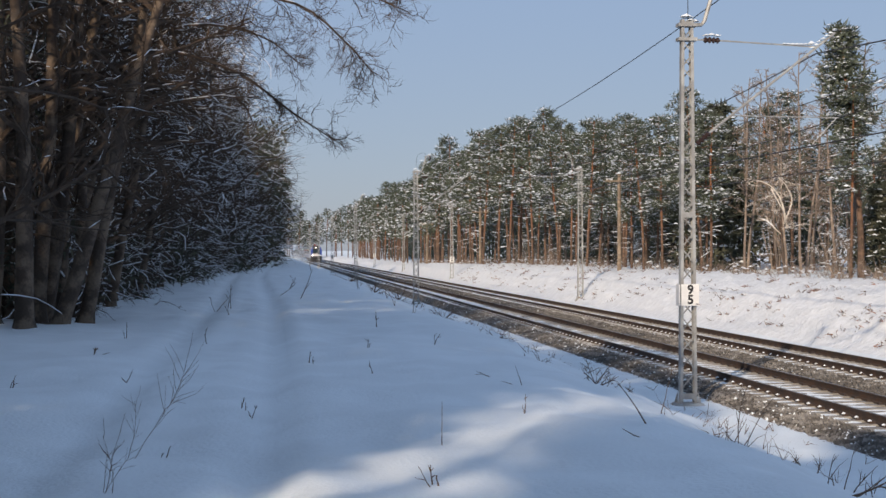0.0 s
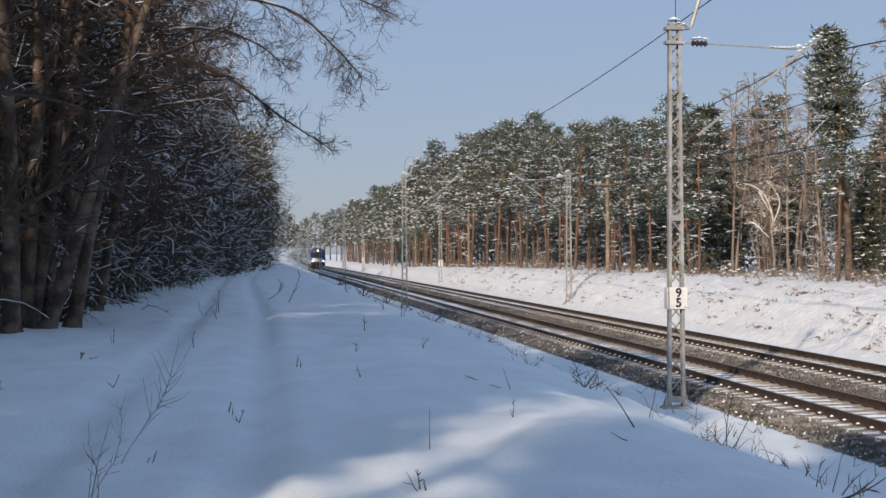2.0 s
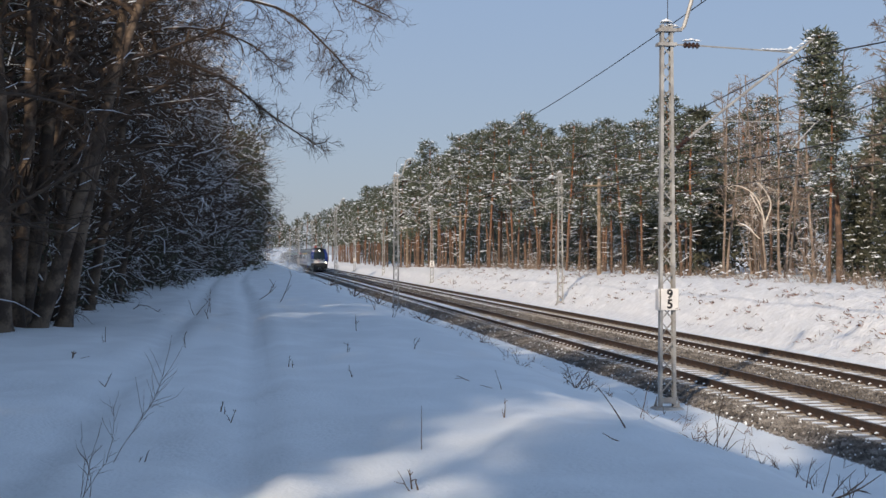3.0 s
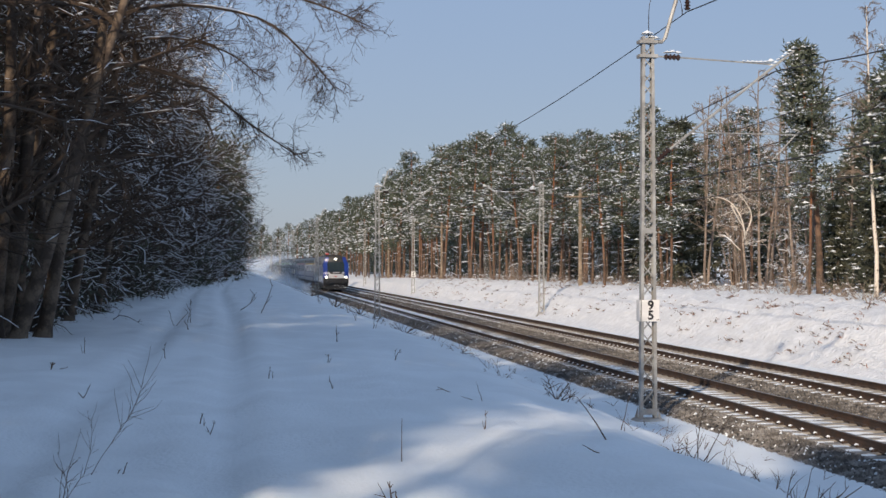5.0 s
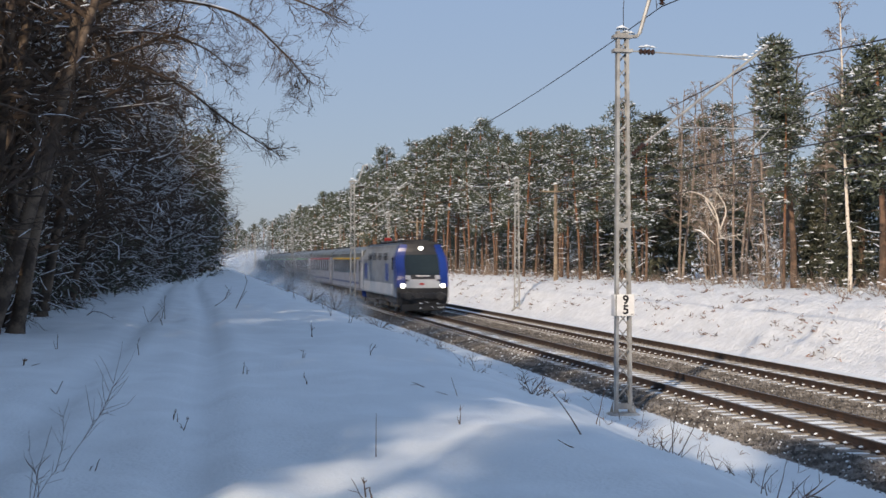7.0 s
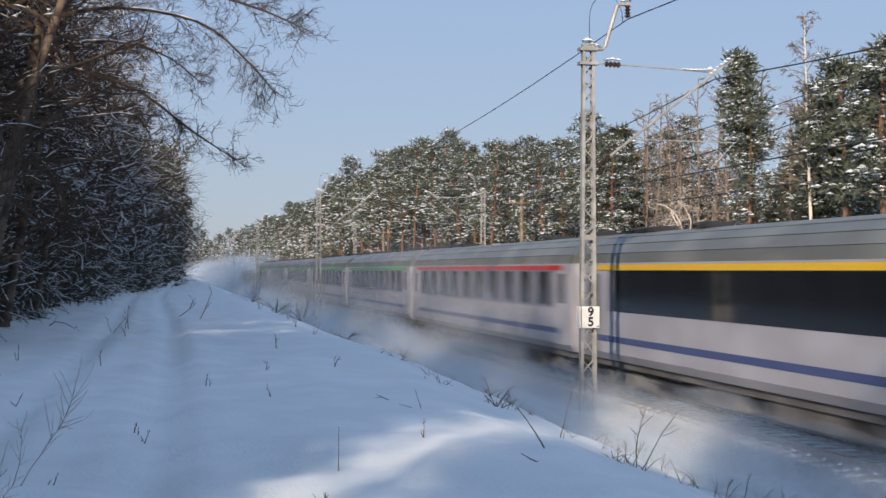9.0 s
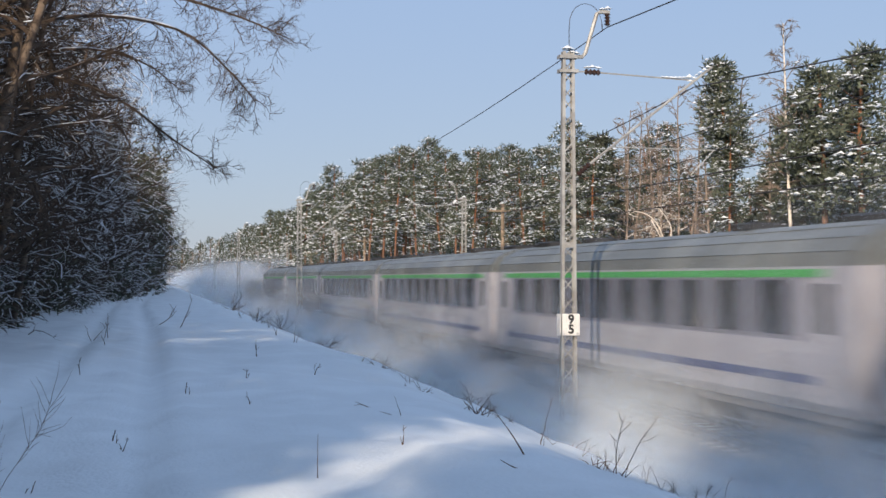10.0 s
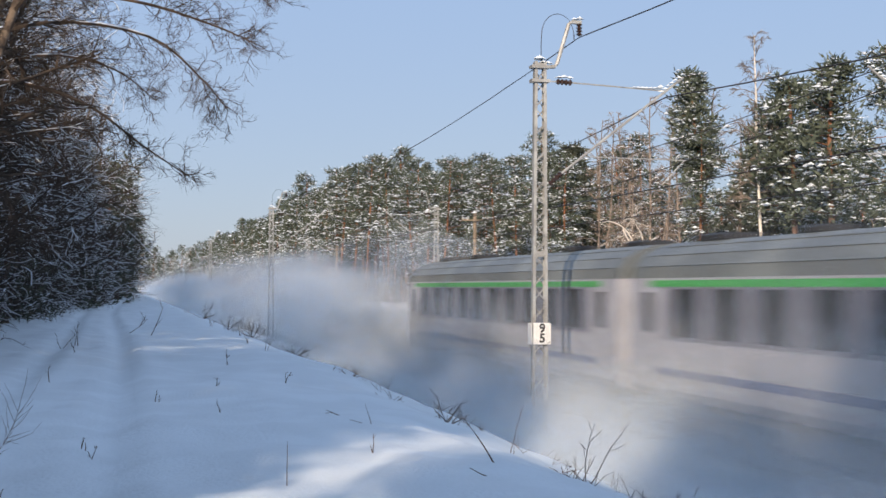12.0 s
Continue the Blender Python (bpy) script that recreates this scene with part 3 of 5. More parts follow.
def bare_tree(seed, height, lean=(0, 0), low=0.25, limbs=22, reach=4.0, twigs=9, droop=0.10, snow=0.5, bias=(0, 0), thin=0.012, trunk_r=0.16, stems=1, fine=9, arms=(), flake=1.0):
    """Leafless broadleaf: trunk, limbs, branches and fine twigs, snow ridges on the flatter ones."""
    rng = random.Random(seed)
    trunk, crown, white = Geo(), Geo(), Geo()
    for st in range(stems):
        off = Vector((rng.uniform(-0.3, 0.3), rng.uniform(-0.3, 0.3), -0.3)) if stems > 1 else Vector((0, 0, -0.3))
        way = Vector((lean[0] + rng.gauss(0, 0.06) * stems, lean[1] + rng.gauss(0, 0.06) * stems, 1))
        tp = limb_path(rng, off, way, height, 12, 0.035, 0.02)
        trunk.tube(tp, [trunk_r * (1 - 0.85 * (i / 12) ** 0.9) + 0.012 for i in range(13)], 8, 0, False)
        trunk.tube([tp[0], tp[0].lerp(tp[1], 0.5)], [trunk_r * 1.7, trunk_r], 8, 0, False)
        for i in range(limbs // stems):
            u = low + (1 - low) * (i + rng.random()) / (limbs // stems)
            p, d = along(tp, min(u, 0.99))
            a = rng.random() * 6.283
            out = Vector((math.cos(a) + bias[0], math.sin(a) + bias[1], rng.uniform(0.15, 0.9) * (0.4 + u))).normalized()
            ln = reach * (1.15 - 0.75 * u) * rng.uniform(0.6, 1.2)
            lp = limb_path(rng, p, out, ln, 7, 0.13, 0.03, droop * 2)
            r0 = trunk_r * 0.36 * (1.1 - 0.8 * u) + 0.008
            crown.tube(lp, [r0 * (1 - 0.85 * k / 7) + 0.004 for k in range(8)], 4, 0, False)
            if rng.random() < snow:
                snow_on(white, lp, rng, flake * min(0.026, r0 * 0.6 + 0.008), 0.6)
            for j in range(twigs):
                p2, d2 = along(lp, rng.uniform(0.18, 1.0))
                w2 = sideways(rng, d2, rng.uniform(0.4, 0.95))
                l2 = ln * rng.uniform(0.18, 0.42)
                bp = limb_path(rng, p2, w2, l2, 3, 0.18, 0.02, droop * 3)
                crown.tube(bp, [0.5 * r0 * (1 - 0.25 * k) + 0.003 for k in range(4)], 3, 0, False)
                if rng.random() < snow * 0.8:
                    snow_on(white, bp, rng, 0.014 * flake, 0.65)
                for q in range(fine):
                    p3, d3 = along(bp, rng.uniform(0.15, 1.0))
                    w3 = sideways(rng, d3, rng.uniform(0.3, 0.9)) + Vector((0, 0, -droop * 2))
                    blade(crown, rng, p3, w3.normalized(), l2 * rng.uniform(0.25, 0.7), thin, droop)
                    if rng.random() < snow * 0.3:
                        snow_on(white, [p3, p3 + w3 * l2 * 0.1, p3 + w3 * l2 * 0.2], rng, thin * 1.2 * flake, 1.0)
    for pts, r0, n in arms:
        pts = bowed([Vector(p) for p in pts])
        k = len(pts) - 1
        crown.tube(pts, [r0 * (1 - 0.85 * i / k) + 0.004 for i in range(k + 1)], 5, 0, False)
        snow_on(white, pts[2:int(k * 0.6)], rng, r0 * 0.6, 0.9)
        for j in range(n):
            u = rng.uniform(0.15, 1.0)
            p2, d2 = along(pts, u)
            w2 = sideways(rng, d2, rng.uniform(0.4, 1.3)) + Vector((0.1, 0, -0.12))
            l2 = rng.uniform(0.5, 1.7) * (1.25 - 0.75 * u)
            bp = limb_path(rng, p2, w2, l2, 6, 0.34, 0.0, 0.14)
            crown.tube(bp, [0.011, 0.010, 0.008, 0.007, 0.006, 0.005, 0.003], 3, 0, False)
            for q in range(7):
                p3, d3 = along(bp, rng.uniform(0.2, 1.0))
                w3 = sideways(rng, d3, rng.uniform(0.5, 1.2)) + Vector((0, 0, -0.15))
                tp3 = limb_path(rng, p3, w3, rng.uniform(0.2, 0.6) * (1.3 - 0.6 * u), 4, 0.32)
                crown.tube(tp3, [0.0065, 0.0055, 0.005, 0.004, 0.003], 3, 0, False)
                for _ in range(4):
                    p4, d4 = along(tp3, rng.uniform(0.2, 0.9))
                    blade(crown, rng, p4, sideways(rng, d4, rng.uniform(0.5, 1.1)), rng.uniform(0.10, 0.34), 0.006, 0.1)
    return trunk, crown, white


def needle_tuft(g, rng, c, r, n, up=0.35, ln=0.3, w=0.09):
    """A cushion of needle sprays: small blades strewn through it, pointing outward and up."""
    c = Vector(c)
    for _ in range(n):
        o = Vector((rng.gauss(0, 0.5), rng.gauss(0, 0.5), rng.gauss(0, 0.3)))
        d = (o * 1.2 + Vector((rng.gauss(0, 0.6), rng.gauss(0, 0.6), rng.gauss(up, 0.6)))).normalized()
        s = d.cross(Vector((rng.gauss(0, 1), rng.gauss(0, 1), rng.gauss(0, 1)))).normalized()
        q, b = rng.uniform(0.6, 1.3), c + o * r
        g.face([b - s * w * 0.5 * q, b + s * w * 0.5 * q, b + d * ln * q])


def pine_tree(seed, height, crown_at=0.5, spread=2.0, clumps=60, blades=34, snow=0.6, bare=8, lean=0.02, trunk_r=0.15, size=0.62, ln=0.3, w=0.1):
    """Scots pine: tall bare trunk with dead stubs, crown of foliage cushions with snow on them."""
    rng = random.Random(seed)
    trunk, crown, white = Geo(), Geo(), Geo()
    tp = limb_path(rng, (0, 0, -0.4), (rng.gauss(0, lean), rng.gauss(0, lean), 1), height + 0.2, 12, 0.018, 0.02)
    trunk.tube(tp, [trunk_r * (1 - 0.8 * (i / 12)) + 0.015 for i in range(13)], 8, 0, False)
    for i in range(bare):
        p, d = along(tp, rng.uniform(0.15, crown_at))
        a = rng.random() * 6.283
        sp = limb_path(rng, p, (math.cos(a), math.sin(a), rng.uniform(-0.3, 0.25)), rng.uniform(0.4, 1.6), 3, 0.15)
        trunk.tube(sp, [0.022, 0.016, 0.01, 0.004], 3, 0, False)
        if rng.random() < 0.7:
            snow_on(white, sp, rng, 0.03, 0.9)
    for i in range(clumps):
        u = crown_at + (1 - crown_at) * (i + rng.random()) / clumps
        p, d = along(tp, min(u, 0.995))
        v = (u - crown_at) / (1 - crown_at)
        wide = spread * (0.35 + 0.65 * math.sin(math.pi * min(1, 0.22 + v * 0.78)) ** 0.8) * rng.uniform(0.25, 1.1)
        a = rng.random() * 6.283
        e = p + Vector((math.cos(a) * wide, math.sin(a) * wide, wide * rng.uniform(-0.12, 0.5)))
        if i % 3 == 0:
            trunk.tube([p, p.lerp(e, 0.55) + Vector((0, 0, -0.06 * wide)), e], [0.035 * (1.2 - v), 0.022, 0.01], 3, 0, False)
        r = size * rng.uniform(0.7, 1.25) * (1.05 - 0.35 * v)
        needle_tuft(crown, rng, e, r, blades, 0.35, ln, w)
        if rng.random() < snow:
            for k in range(rng.randint(8, 14)):
                q = Vector((rng.gauss(0, 0.5), rng.gauss(0, 0.5), rng.gauss(0.15, 0.22))) * r
                white.lump(e + q, r * rng.choice((0.12, 0.18, 0.26, 0.36)), rng, rng.uniform(0.25, 0.6))
    return trunk, crown, white


def spruce_tree(seed, height, spread=1.7, whorls=16, snow=0.7, trunk_r=0.1):
    """Young spruce: drooping sprays in whorls from the ground up."""
    rng = random.Random(seed)
    trunk, crown, white = Geo(), Geo(), Geo()
    trunk.tube([(0, 0, -0.3), (0, 0, height)], [trunk_r, 0.01], 6, 0, False)
    for w in range(whorls):
        u = (w + 0.6) / whorls
        for k in range(5):
            a = k * 1.26 + w * 0.5 + rng.uniform(-0.3, 0.3)
            ln = spread * (1.05 - u) * rng.uniform(0.7, 1.15) + 0.15
            bp = limb_path(rng, (0, 0, u * height), (math.cos(a), math.sin(a), 0.1), ln, 4, 0.06, 0, 0.12)
            crown.tube(bp, [0.02, 0.015, 0.01, 0.008, 0.004], 3, 0, False)
            for j in range(7):
                p, d = along(bp, rng.uniform(0.15, 1.0))
                needle_tuft(crown, rng, p, 0.2, 6, -0.1, 0.34, 0.09)
                if rng.random() < snow * 0.6:
                    white.lump(p + Vector((0, 0, 0.09)), rng.uniform(0.07, 0.17), rng, 0.5)
    return trunk, crown, white


def make_tree(kind, geos, mats, label, category="tree", group="", crown_name="crown"):
    t = thing(kind, label, category, group)
    for name, g, m in zip(("trunk", crown_name, "snow"), geos, mats):
        if g.f:
            o = part(name, g, m, t, "snow lying on the boughs" if name == "snow" else "", smooth=(name == "trunk"))
            if name == "snow":
                tagged(o, kind="stuff")
    return t


def plant(t, x, y, turn=0.0, size=1.0, first=False, sink=0.0):
    m = pose(x, y, ground_z(x, y) - sink, 0, 0, turn) @ Matrix.Scale(1.0, 4)
    if not first:
        t = copy_thing(t, m)
    else:
        t.matrix_basis = m
    t.scale = (size, size, size)
    return t


rng = random.Random(11)
used = set()


def put(pool, i, x, y, size=1.0, sink=0.0, turn=None):
    t = pool[i % len(pool)]
    first = t.name not in used
    used.add(t.name)
    return plant(t, x, y, rng.uniform(0, 360) if turn is None else turn, size, first, sink)


# pine wood on the far bank
PINES = [make_tree("scots_pine", pine_tree(100 + i, h, c, sp, n, 58, 0.85, b, 0.02, 0.15, 0.72, 0.32, 0.11), (BARK_PINE, NEEDLE, SNOW_LUMP),
                   "tall Scots pine with an orange-brown trunk and snowy crown", "tree", "pines of the wood")
         for i, (h, c, sp, n, b) in enumerate([(16.0, 0.42, 2.2, 72, 14), (15.4, 0.36, 2.5, 78, 10), (16.6, 0.45, 2.1, 70, 14), (15.0, 0.34, 2.3, 78, 10), (16.2, 0.40, 2.7, 80, 12)])]
DEEP = [make_tree("scots_pine", pine_tree(150 + i, 15.5, 0.36, 2.4, 34, 40, 0.85, 3, 0.02, 0.16, 1.05, 0.55, 0.2), (BARK_PINE, NEEDLE, SNOW_LUMP),
                  "tall Scots pine deep in the wood with a snowy crown", "tree", "pines of the wood") for i in range(3)]
SPRUCES = [make_tree("spruce", spruce_tree(300 + i, h, sp, 13, 0.75), (BARK_DARK, NEEDLE_SPRUCE, SNOW_LUMP), "young dark green spruce laden with snow", "tree", "young spruces")
           for i, (h, sp) in enumerate([(6.0, 1.9), (4.5, 1.6)])]
BIRCHES = [make_tree("birch", bare_tree(400 + i, h, (0.02, 0.01), 0.38, 40, 2.3, 8, 0.14, 0.08, (0, 0), 0.011, 0.10, 1, 12, (), 0.6), (BIRCH, TWIG_WARM, SNOW_LUMP),
                     "slender white-barked birch with fine bare twigs", "tree", "birches of the wood")
           for i, h in enumerate((14.0, 12.0))]
ALDERS = [make_tree("bare_alder", bare_tree(450 + i, h, (0.02, 0.01), 0.3, 28, 1.9, 8, 0.06, 0.3, (0, 0), 0.009, 0.08, 1, 8, (), 0.8), (TWIG_WARM, TWIG_WARM, SNOW_LUMP),
                    "leafless warm-brown tree with fine twigs at the wood's edge", "tree", "bare trees at the wood's edge")
          for i, h in enumerate((12.0, 10.5))]
SHRUBS = [make_tree("snowy_thicket", bare_tree(500 + i, h, (0, 0), 0.12, 21, 1.8, 7, 0.05, 0.85, (0, 0), 0.014, 0.05, 3, 4), (TWIG_WARM, TWIG_WARM, SNOW_LUMP),
                    "bare warm-brown thicket with snow on its branches", "shrub", "thickets at the wood's edge")
          for i, h in enumerate((4.5, 6.0, 3.0))]
y, k = 80.0, 0
while y < 250:
    for row, x0 in enumerate((12.2, 14.8, 18.5)):
        if row == 2 and y > 150:
            continue
        yy = y + rng.uniform(-1.6, 1.6)
        grow = 0.64 + 0.33 * smoothstep(88, 165, yy)
        put(PINES if yy < 190 else DEEP, rng.randrange(5), x0 + rng.uniform(-1.3, 1.5), yy, grow * rng.uniform(0.86, 1.08))
    y += 3.4 + y * 0.014
for i in range(36):
    x, yy = rng.uniform(20, 30), 74 + 190 * (i / 36) ** 1.4
    put(DEEP, rng.randrange(3), x, yy, (0.60 + 0.33 * smoothstep(88, 165, yy - (x - 18) * 1.5)) * rng.uniform(0.85, 1.0))
# thinner edge by the near part, with the tall single pine, birches and a spruce
for x, y, s, i in ((13.2, 58.2, 0.52, 2), (13.4, 42.2, 0.6, 0), (17.0, 54.6, 0.64, 1),
                   (18.5, 79.0, 0.66, 0), (13.2, 78.0, 0.6, 3), (16.6, 44.6, 0.66, 2)):
    put(PINES, i, x, y, s)
TALL = [make_tree("scots_pine", pine_tree(170 + i, h, c, sp, 96, 52, 0.8, 9, 0.01, 0.17, 0.55, 0.28, 0.1), (BARK_PINE, NEEDLE, SNOW_LUMP),
                  "slim Scots pine with a dense snowy crown at the wood's edge", "tree", "pines of the wood")
        for i, (h, c, sp) in enumerate(((12.0, 0.56, 1.05), (10.2, 0.42, 1.4)))]
for x, y, s, i in ((14.3, 59.6, 0.95, 0), (15.6, 53.6, 1.0, 1), (14.6, 48.6, 1.0, 1), (13.7, 41.0, 0.9, 0), (16.4, 57.2, 0.95, 1)):
    put(TALL, i, x, y, s)
for i in range(18):
    put(DEEP, rng.randrange(3), rng.uniform(21, 34), rng.uniform(42, 84), rng.uniform(0.42, 0.52))
put(BIRCHES, 0, 14.4, 54.2, 0.9)
put(BIRCHES, 1, 13.6, 36.5, 1.05)
for x, y, s, i in ((15.0, 71.0, 0.90, 1), (16.4, 75.5, 0.98, 0), (14.2, 68.5, 0.85, 1), (17.5, 84.0, 0.98, 0), (15.8, 66.0, 0.9, 0), (19.0, 72.0, 1.0, 1),
                   (16.2, 88.0, 0.9, 1), (17.6, 64.0, 0.9, 1), (14.6, 76.0, 0.95, 0), (15.4, 69.5, 1.0, 0), (16.8, 72.5, 1.05, 1), (17.2, 68.0, 1.0, 0), (15.6, 78.5, 1.1, 1), (18.4, 76.0, 1.1, 0)):
    put(ALDERS, i, x, y, s)
for x, y, s, i in ((15.6, 83.5, 1.72, 0), (16.0, 61.5, 0.9, 1), (15.8, 57.0, 0.9, 0), (17.5, 52.0, 0.9, 1), (19.5, 58.0, 1.0, 0), (20.5, 70.0, 1.1, 0), (22.0, 64.0, 1.1, 1), (16.5, 47.0, 0.8, 1),
                   (20.0, 48.0, 1.0, 0), (18.5, 63.0, 1.0, 1), (24.0, 57.0, 1.2, 0), (19.0, 90.0, 1.0, 0), (18.0, 102.0, 1.0, 1), (20.0, 112.0, 1.0, 0), (19.0, 126.0, 1.1, 1), (21.0, 145.0, 1.2, 0),
                   (26.0, 80.0, 1.2, 0), (26.0, 96.0, 1.2, 1), (25.0, 68.0, 1.3, 0)):
    put(SPRUCES, i, x, y, s)
for i in range(26):
    put(SHRUBS, rng.randrange(3), rng.uniform(13.5, 20), 44 + 120 * (i / 26), rng.uniform(0.5, 1.0))

BENT = make_tree("bent_birch", bare_tree(480, 6.0, (0.0, 0), 0.35, 8, 1.6, 6, 0.1, 0.8, (0, 0), 0.011, 0.07, 1, 6,
                 (([(0, 0, 2.4), (-0.3, -0.1, 3.7), (-0.9, -0.2, 4.5), (-1.7, -0.2, 4.8), (-2.1, -0.2, 4.6)], 0.05, 5),
                  ([(-0.1, -0.1, 2.8), (0.2, -0.2, 3.8), (-0.2, -0.3, 4.6), (-0.7, -0.3, 5.1)], 0.045, 5),
                  ([(-0.9, -0.2, 4.4), (-0.5, -0.3, 3.6), (-0.2, -0.3, 3.1), (-0.3, -0.3, 2.5)], 0.035, 3))),
                 (BARK_DARK, BIRCH, SNOW_LUMP), "bent pale birch with thick snow on its arched boughs", "tree", "birches of the wood")
put([BENT], 0, 14.2, 68.5, 1.0, 0, 0)

# the shaded wood along the forest track
ARMS = (([(0.6, 0, 5.2), (2.2, -0.1, 6.1), (4.0, -0.1, 5.7), (5.3, 0, 4.8), (6.3, 0.1, 4.15)], 0.055, 44),
        ([(0.8, 0.3, 7.0), (2.6, 0.4, 8.2), (5.0, 0.3, 8.1), (6.8, 0.1, 7.6), (8.0, 0, 7.1)], 0.06, 57),
        ([(0.8, -0.2, 6.6), (3.2, -0.3, 7.4), (5.4, -0.3, 7.2), (6.6, -0.2, 6.3), (7.2, -0.2, 5.6)], 0.05, 51),
        ([(1.0, 0.4, 8.4), (3.5, 0.5, 9.4), (6.0, 0.4, 9.2), (8.2, 0.3, 8.5)], 0.05, 44),
        ([(0.9, 0.1, 6.0), (3.0, 0.5, 6.8), (4.6, 0.6, 6.6), (5.6, 0.6, 5.9)], 0.045, 40))
OVERHANG = make_tree("overhanging_tree", bare_tree(590, 15, (0.17, -0.02), 0.16, 26, 3.6, 9, 0.10, 0.4, (0.3, 0), 0.010, 0.19, 2, 8, ARMS, 0.6), (BARK_GREY, TWIG, SNOW_LUMP),
                     "leaning bare tree whose long snowy limbs overhang the track", "tree", "trees of the shaded wood")
OAKS = [make_tree("bare_tree", bare_tree(600 + i, h, (0.08, -0.03), lo, 24, rc, 8, 0.08, 0.3, (0.35, 0), 0.012, tr, 1, 8, (), 0.6), (BARK_GREY, TWIG, SNOW_LUMP),
                  "tall leafless tree with a grey-green trunk and dark twigs", "tree", "trees of the shaded wood")
        for i, (h, lo, rc, tr) in enumerate([(15, 0.12, 4.4, 0.15), (16, 0.15, 4.6, 0.18), (14, 0.10, 4.2, 0.13)])]
BUSHES = [make_tree("undergrowth_bush", bare_tree(700 + i, h, (0.1, 0), 0.05, 24, 2.6, 7, 0.1, 0.45, (0.3, 0), 0.012, 0.05, 4, 7, (), 0.65), (BARK_DARK, TWIG, SNOW_LUMP),
                    "dark leafless undergrowth with snow on its branches", "shrub", "undergrowth of the shaded wood")
          for i, h in enumerate((4.5, 7.0))]
put([OVERHANG], 0, -16.75, 31.5, 1.0, 0, 0)
for x, y, i, s in ((-16.9, 33.6, 0, 0.95), (-17.9, 30.3, 1, 1.0), (-18.6, 31.8, 2, 1.1), (-17.5, 36.5, 2, 1.0), (-17.5, 54.0, 2, 0.9), (-17.9, 69.0, 0, 1.0), (-18.6, 38.0, 0, 1.05), (-17.2, 43.0, 1, 1.0),
                   (-19.0, 47.0, 2, 1.1), (-18.3, 60.0, 1, 1.1), (-17.2, 78.0, 2, 1.0), (-16.6, 88.0, 0, 1.05), (-16.2, 99.0, 1, 1.05), (-15.9, 112.0, 2, 1.1), (-15.4, 128.0, 0, 1.15),
                   (-14.8, 146.0, 1, 1.2), (-14.4, 168.0, 2, 1.2), (-21.0, 41.0, 1, 1.1), (-22.0, 55.0, 0, 1.1), (-21.0, 66.0, 2, 1.1), (-17.4, 22.0, 2, 1.0), (-17.8, 49.0, 0, 1.0), (-18.0, 64.0, 2, 1.05)):
    put(OAKS, i, x, y, s, 0, rng.uniform(-40, 40))
# dark leaning trunks along the edge of the shaded wood
LEANERS = [make_tree("leaning_tree", bare_tree(640 + i, h, (ln, -0.02), 0.30, 16, 3.0, 8, 0.08, 0.65, (0.3, -0.1), 0.009, tr, 1, 8, (), 0.9), (BARK_GREY, TWIG, SNOW_LUMP),
                     "dark leaning trunk with snow along its bare branches", "tree", "trees of the shaded wood")
           for i, (h, ln, tr) in enumerate([(13, 0.22, 0.19), (14, 0.16, 0.17), (13, 0.09, 0.20), (12, 0.30, 0.12)])]
for x, y, i, s in ((-16.55, 30.6, 0, 1.0), (-16.15, 31.9, 1, 1.0), (-16.6, 35.2, 2, 0.95), (-17.0, 29.4, 2, 1.0), (-17.3, 32.6, 1, 1.05), (-16.5, 40.0, 1, 0.9), (-17.1, 46.5, 2, 0.9),
                   (-16.6, 49.5, 3, 1.0), (-17.2, 58.0, 0, 0.9), (-16.9, 63.5, 3, 1.1), (-17.0, 72.0, 2, 1.0), (-16.5, 84.0, 1, 1.0), (-17.8, 37.5, 0, 1.0), (-18.2, 34.3, 2, 1.05)):
    put(LEANERS, i, x, y, s, 0, rng.uniform(-14, 14))
for i in range(27):
    y = 35 + 152 * (i / 27) ** 1.3
    edge = -18.3 + 4.4 * smoothstep(60, 170, y)
    put(BUSHES, rng.randrange(2), edge - rng.uniform(0, 2.5), y + rng.uniform(-1, 1), rng.uniform(0.75, 1.1), 0, rng.uniform(-50, 50))
for i in range(44):
    y = 36 + 168 * (i / 44) ** 1.1
    put(DEEP, rng.randrange(3), -20.0 + 4.5 * smoothstep(60, 180, y) - rng.uniform(0, 7), y, rng.uniform(0.95, 1.12))
for i in range(26):
    y = 28 + i * 6
    put(SPRUCES, rng.randrange(2), -20.2 + 4.3 * smoothstep(60, 170, y) - rng.uniform(0, 4), y, rng.uniform(1.0, 1.7))
# the same wood, unseen beside and behind the camera: shades the ground, gaps placed for sun patches
SUN_GAPS = ((-14.9, 0.4), (-18.1, -1.9))     # middle across the sun's way, half width


def in_sun_gap(x, y, crown):
    q = 0.883 * x - 0.47 * y
    return any(abs(q - c) < crown + w for c, w in SUN_GAPS)


for i in range(112):
    x, y = -16.3 - 13 * rng.random(), -56 + 71 * (i / 112)
    size = rng.uniform(0.84, 0.98)
    if not in_sun_gap(x, y, 2.3):
        put(DEEP, rng.randrange(3), x, y, size)
# unseen slim pines in rows, placed to bound the sun patches with shade
for q in (-17.3, -16.9, -11.8, -11.5, -21.6):
    for x in (-17.2, -19.4, -21.8, -24.4):
        x += rng.uniform(-0.7, 0.7)
        put(TALL, 1, x, (0.883 * x - q) / 0.47, rng.uniform(1.05, 1.35))
# unseen bare trees added in the gap to dapple its light
for x, q in ((-27.0, -15.4), (-20.0, -14.1), (-23.0, -15.2)):
    put(OAKS, 1, x, (0.883 * x - q) / 0.47, 0.8)


FAR_TREES = []


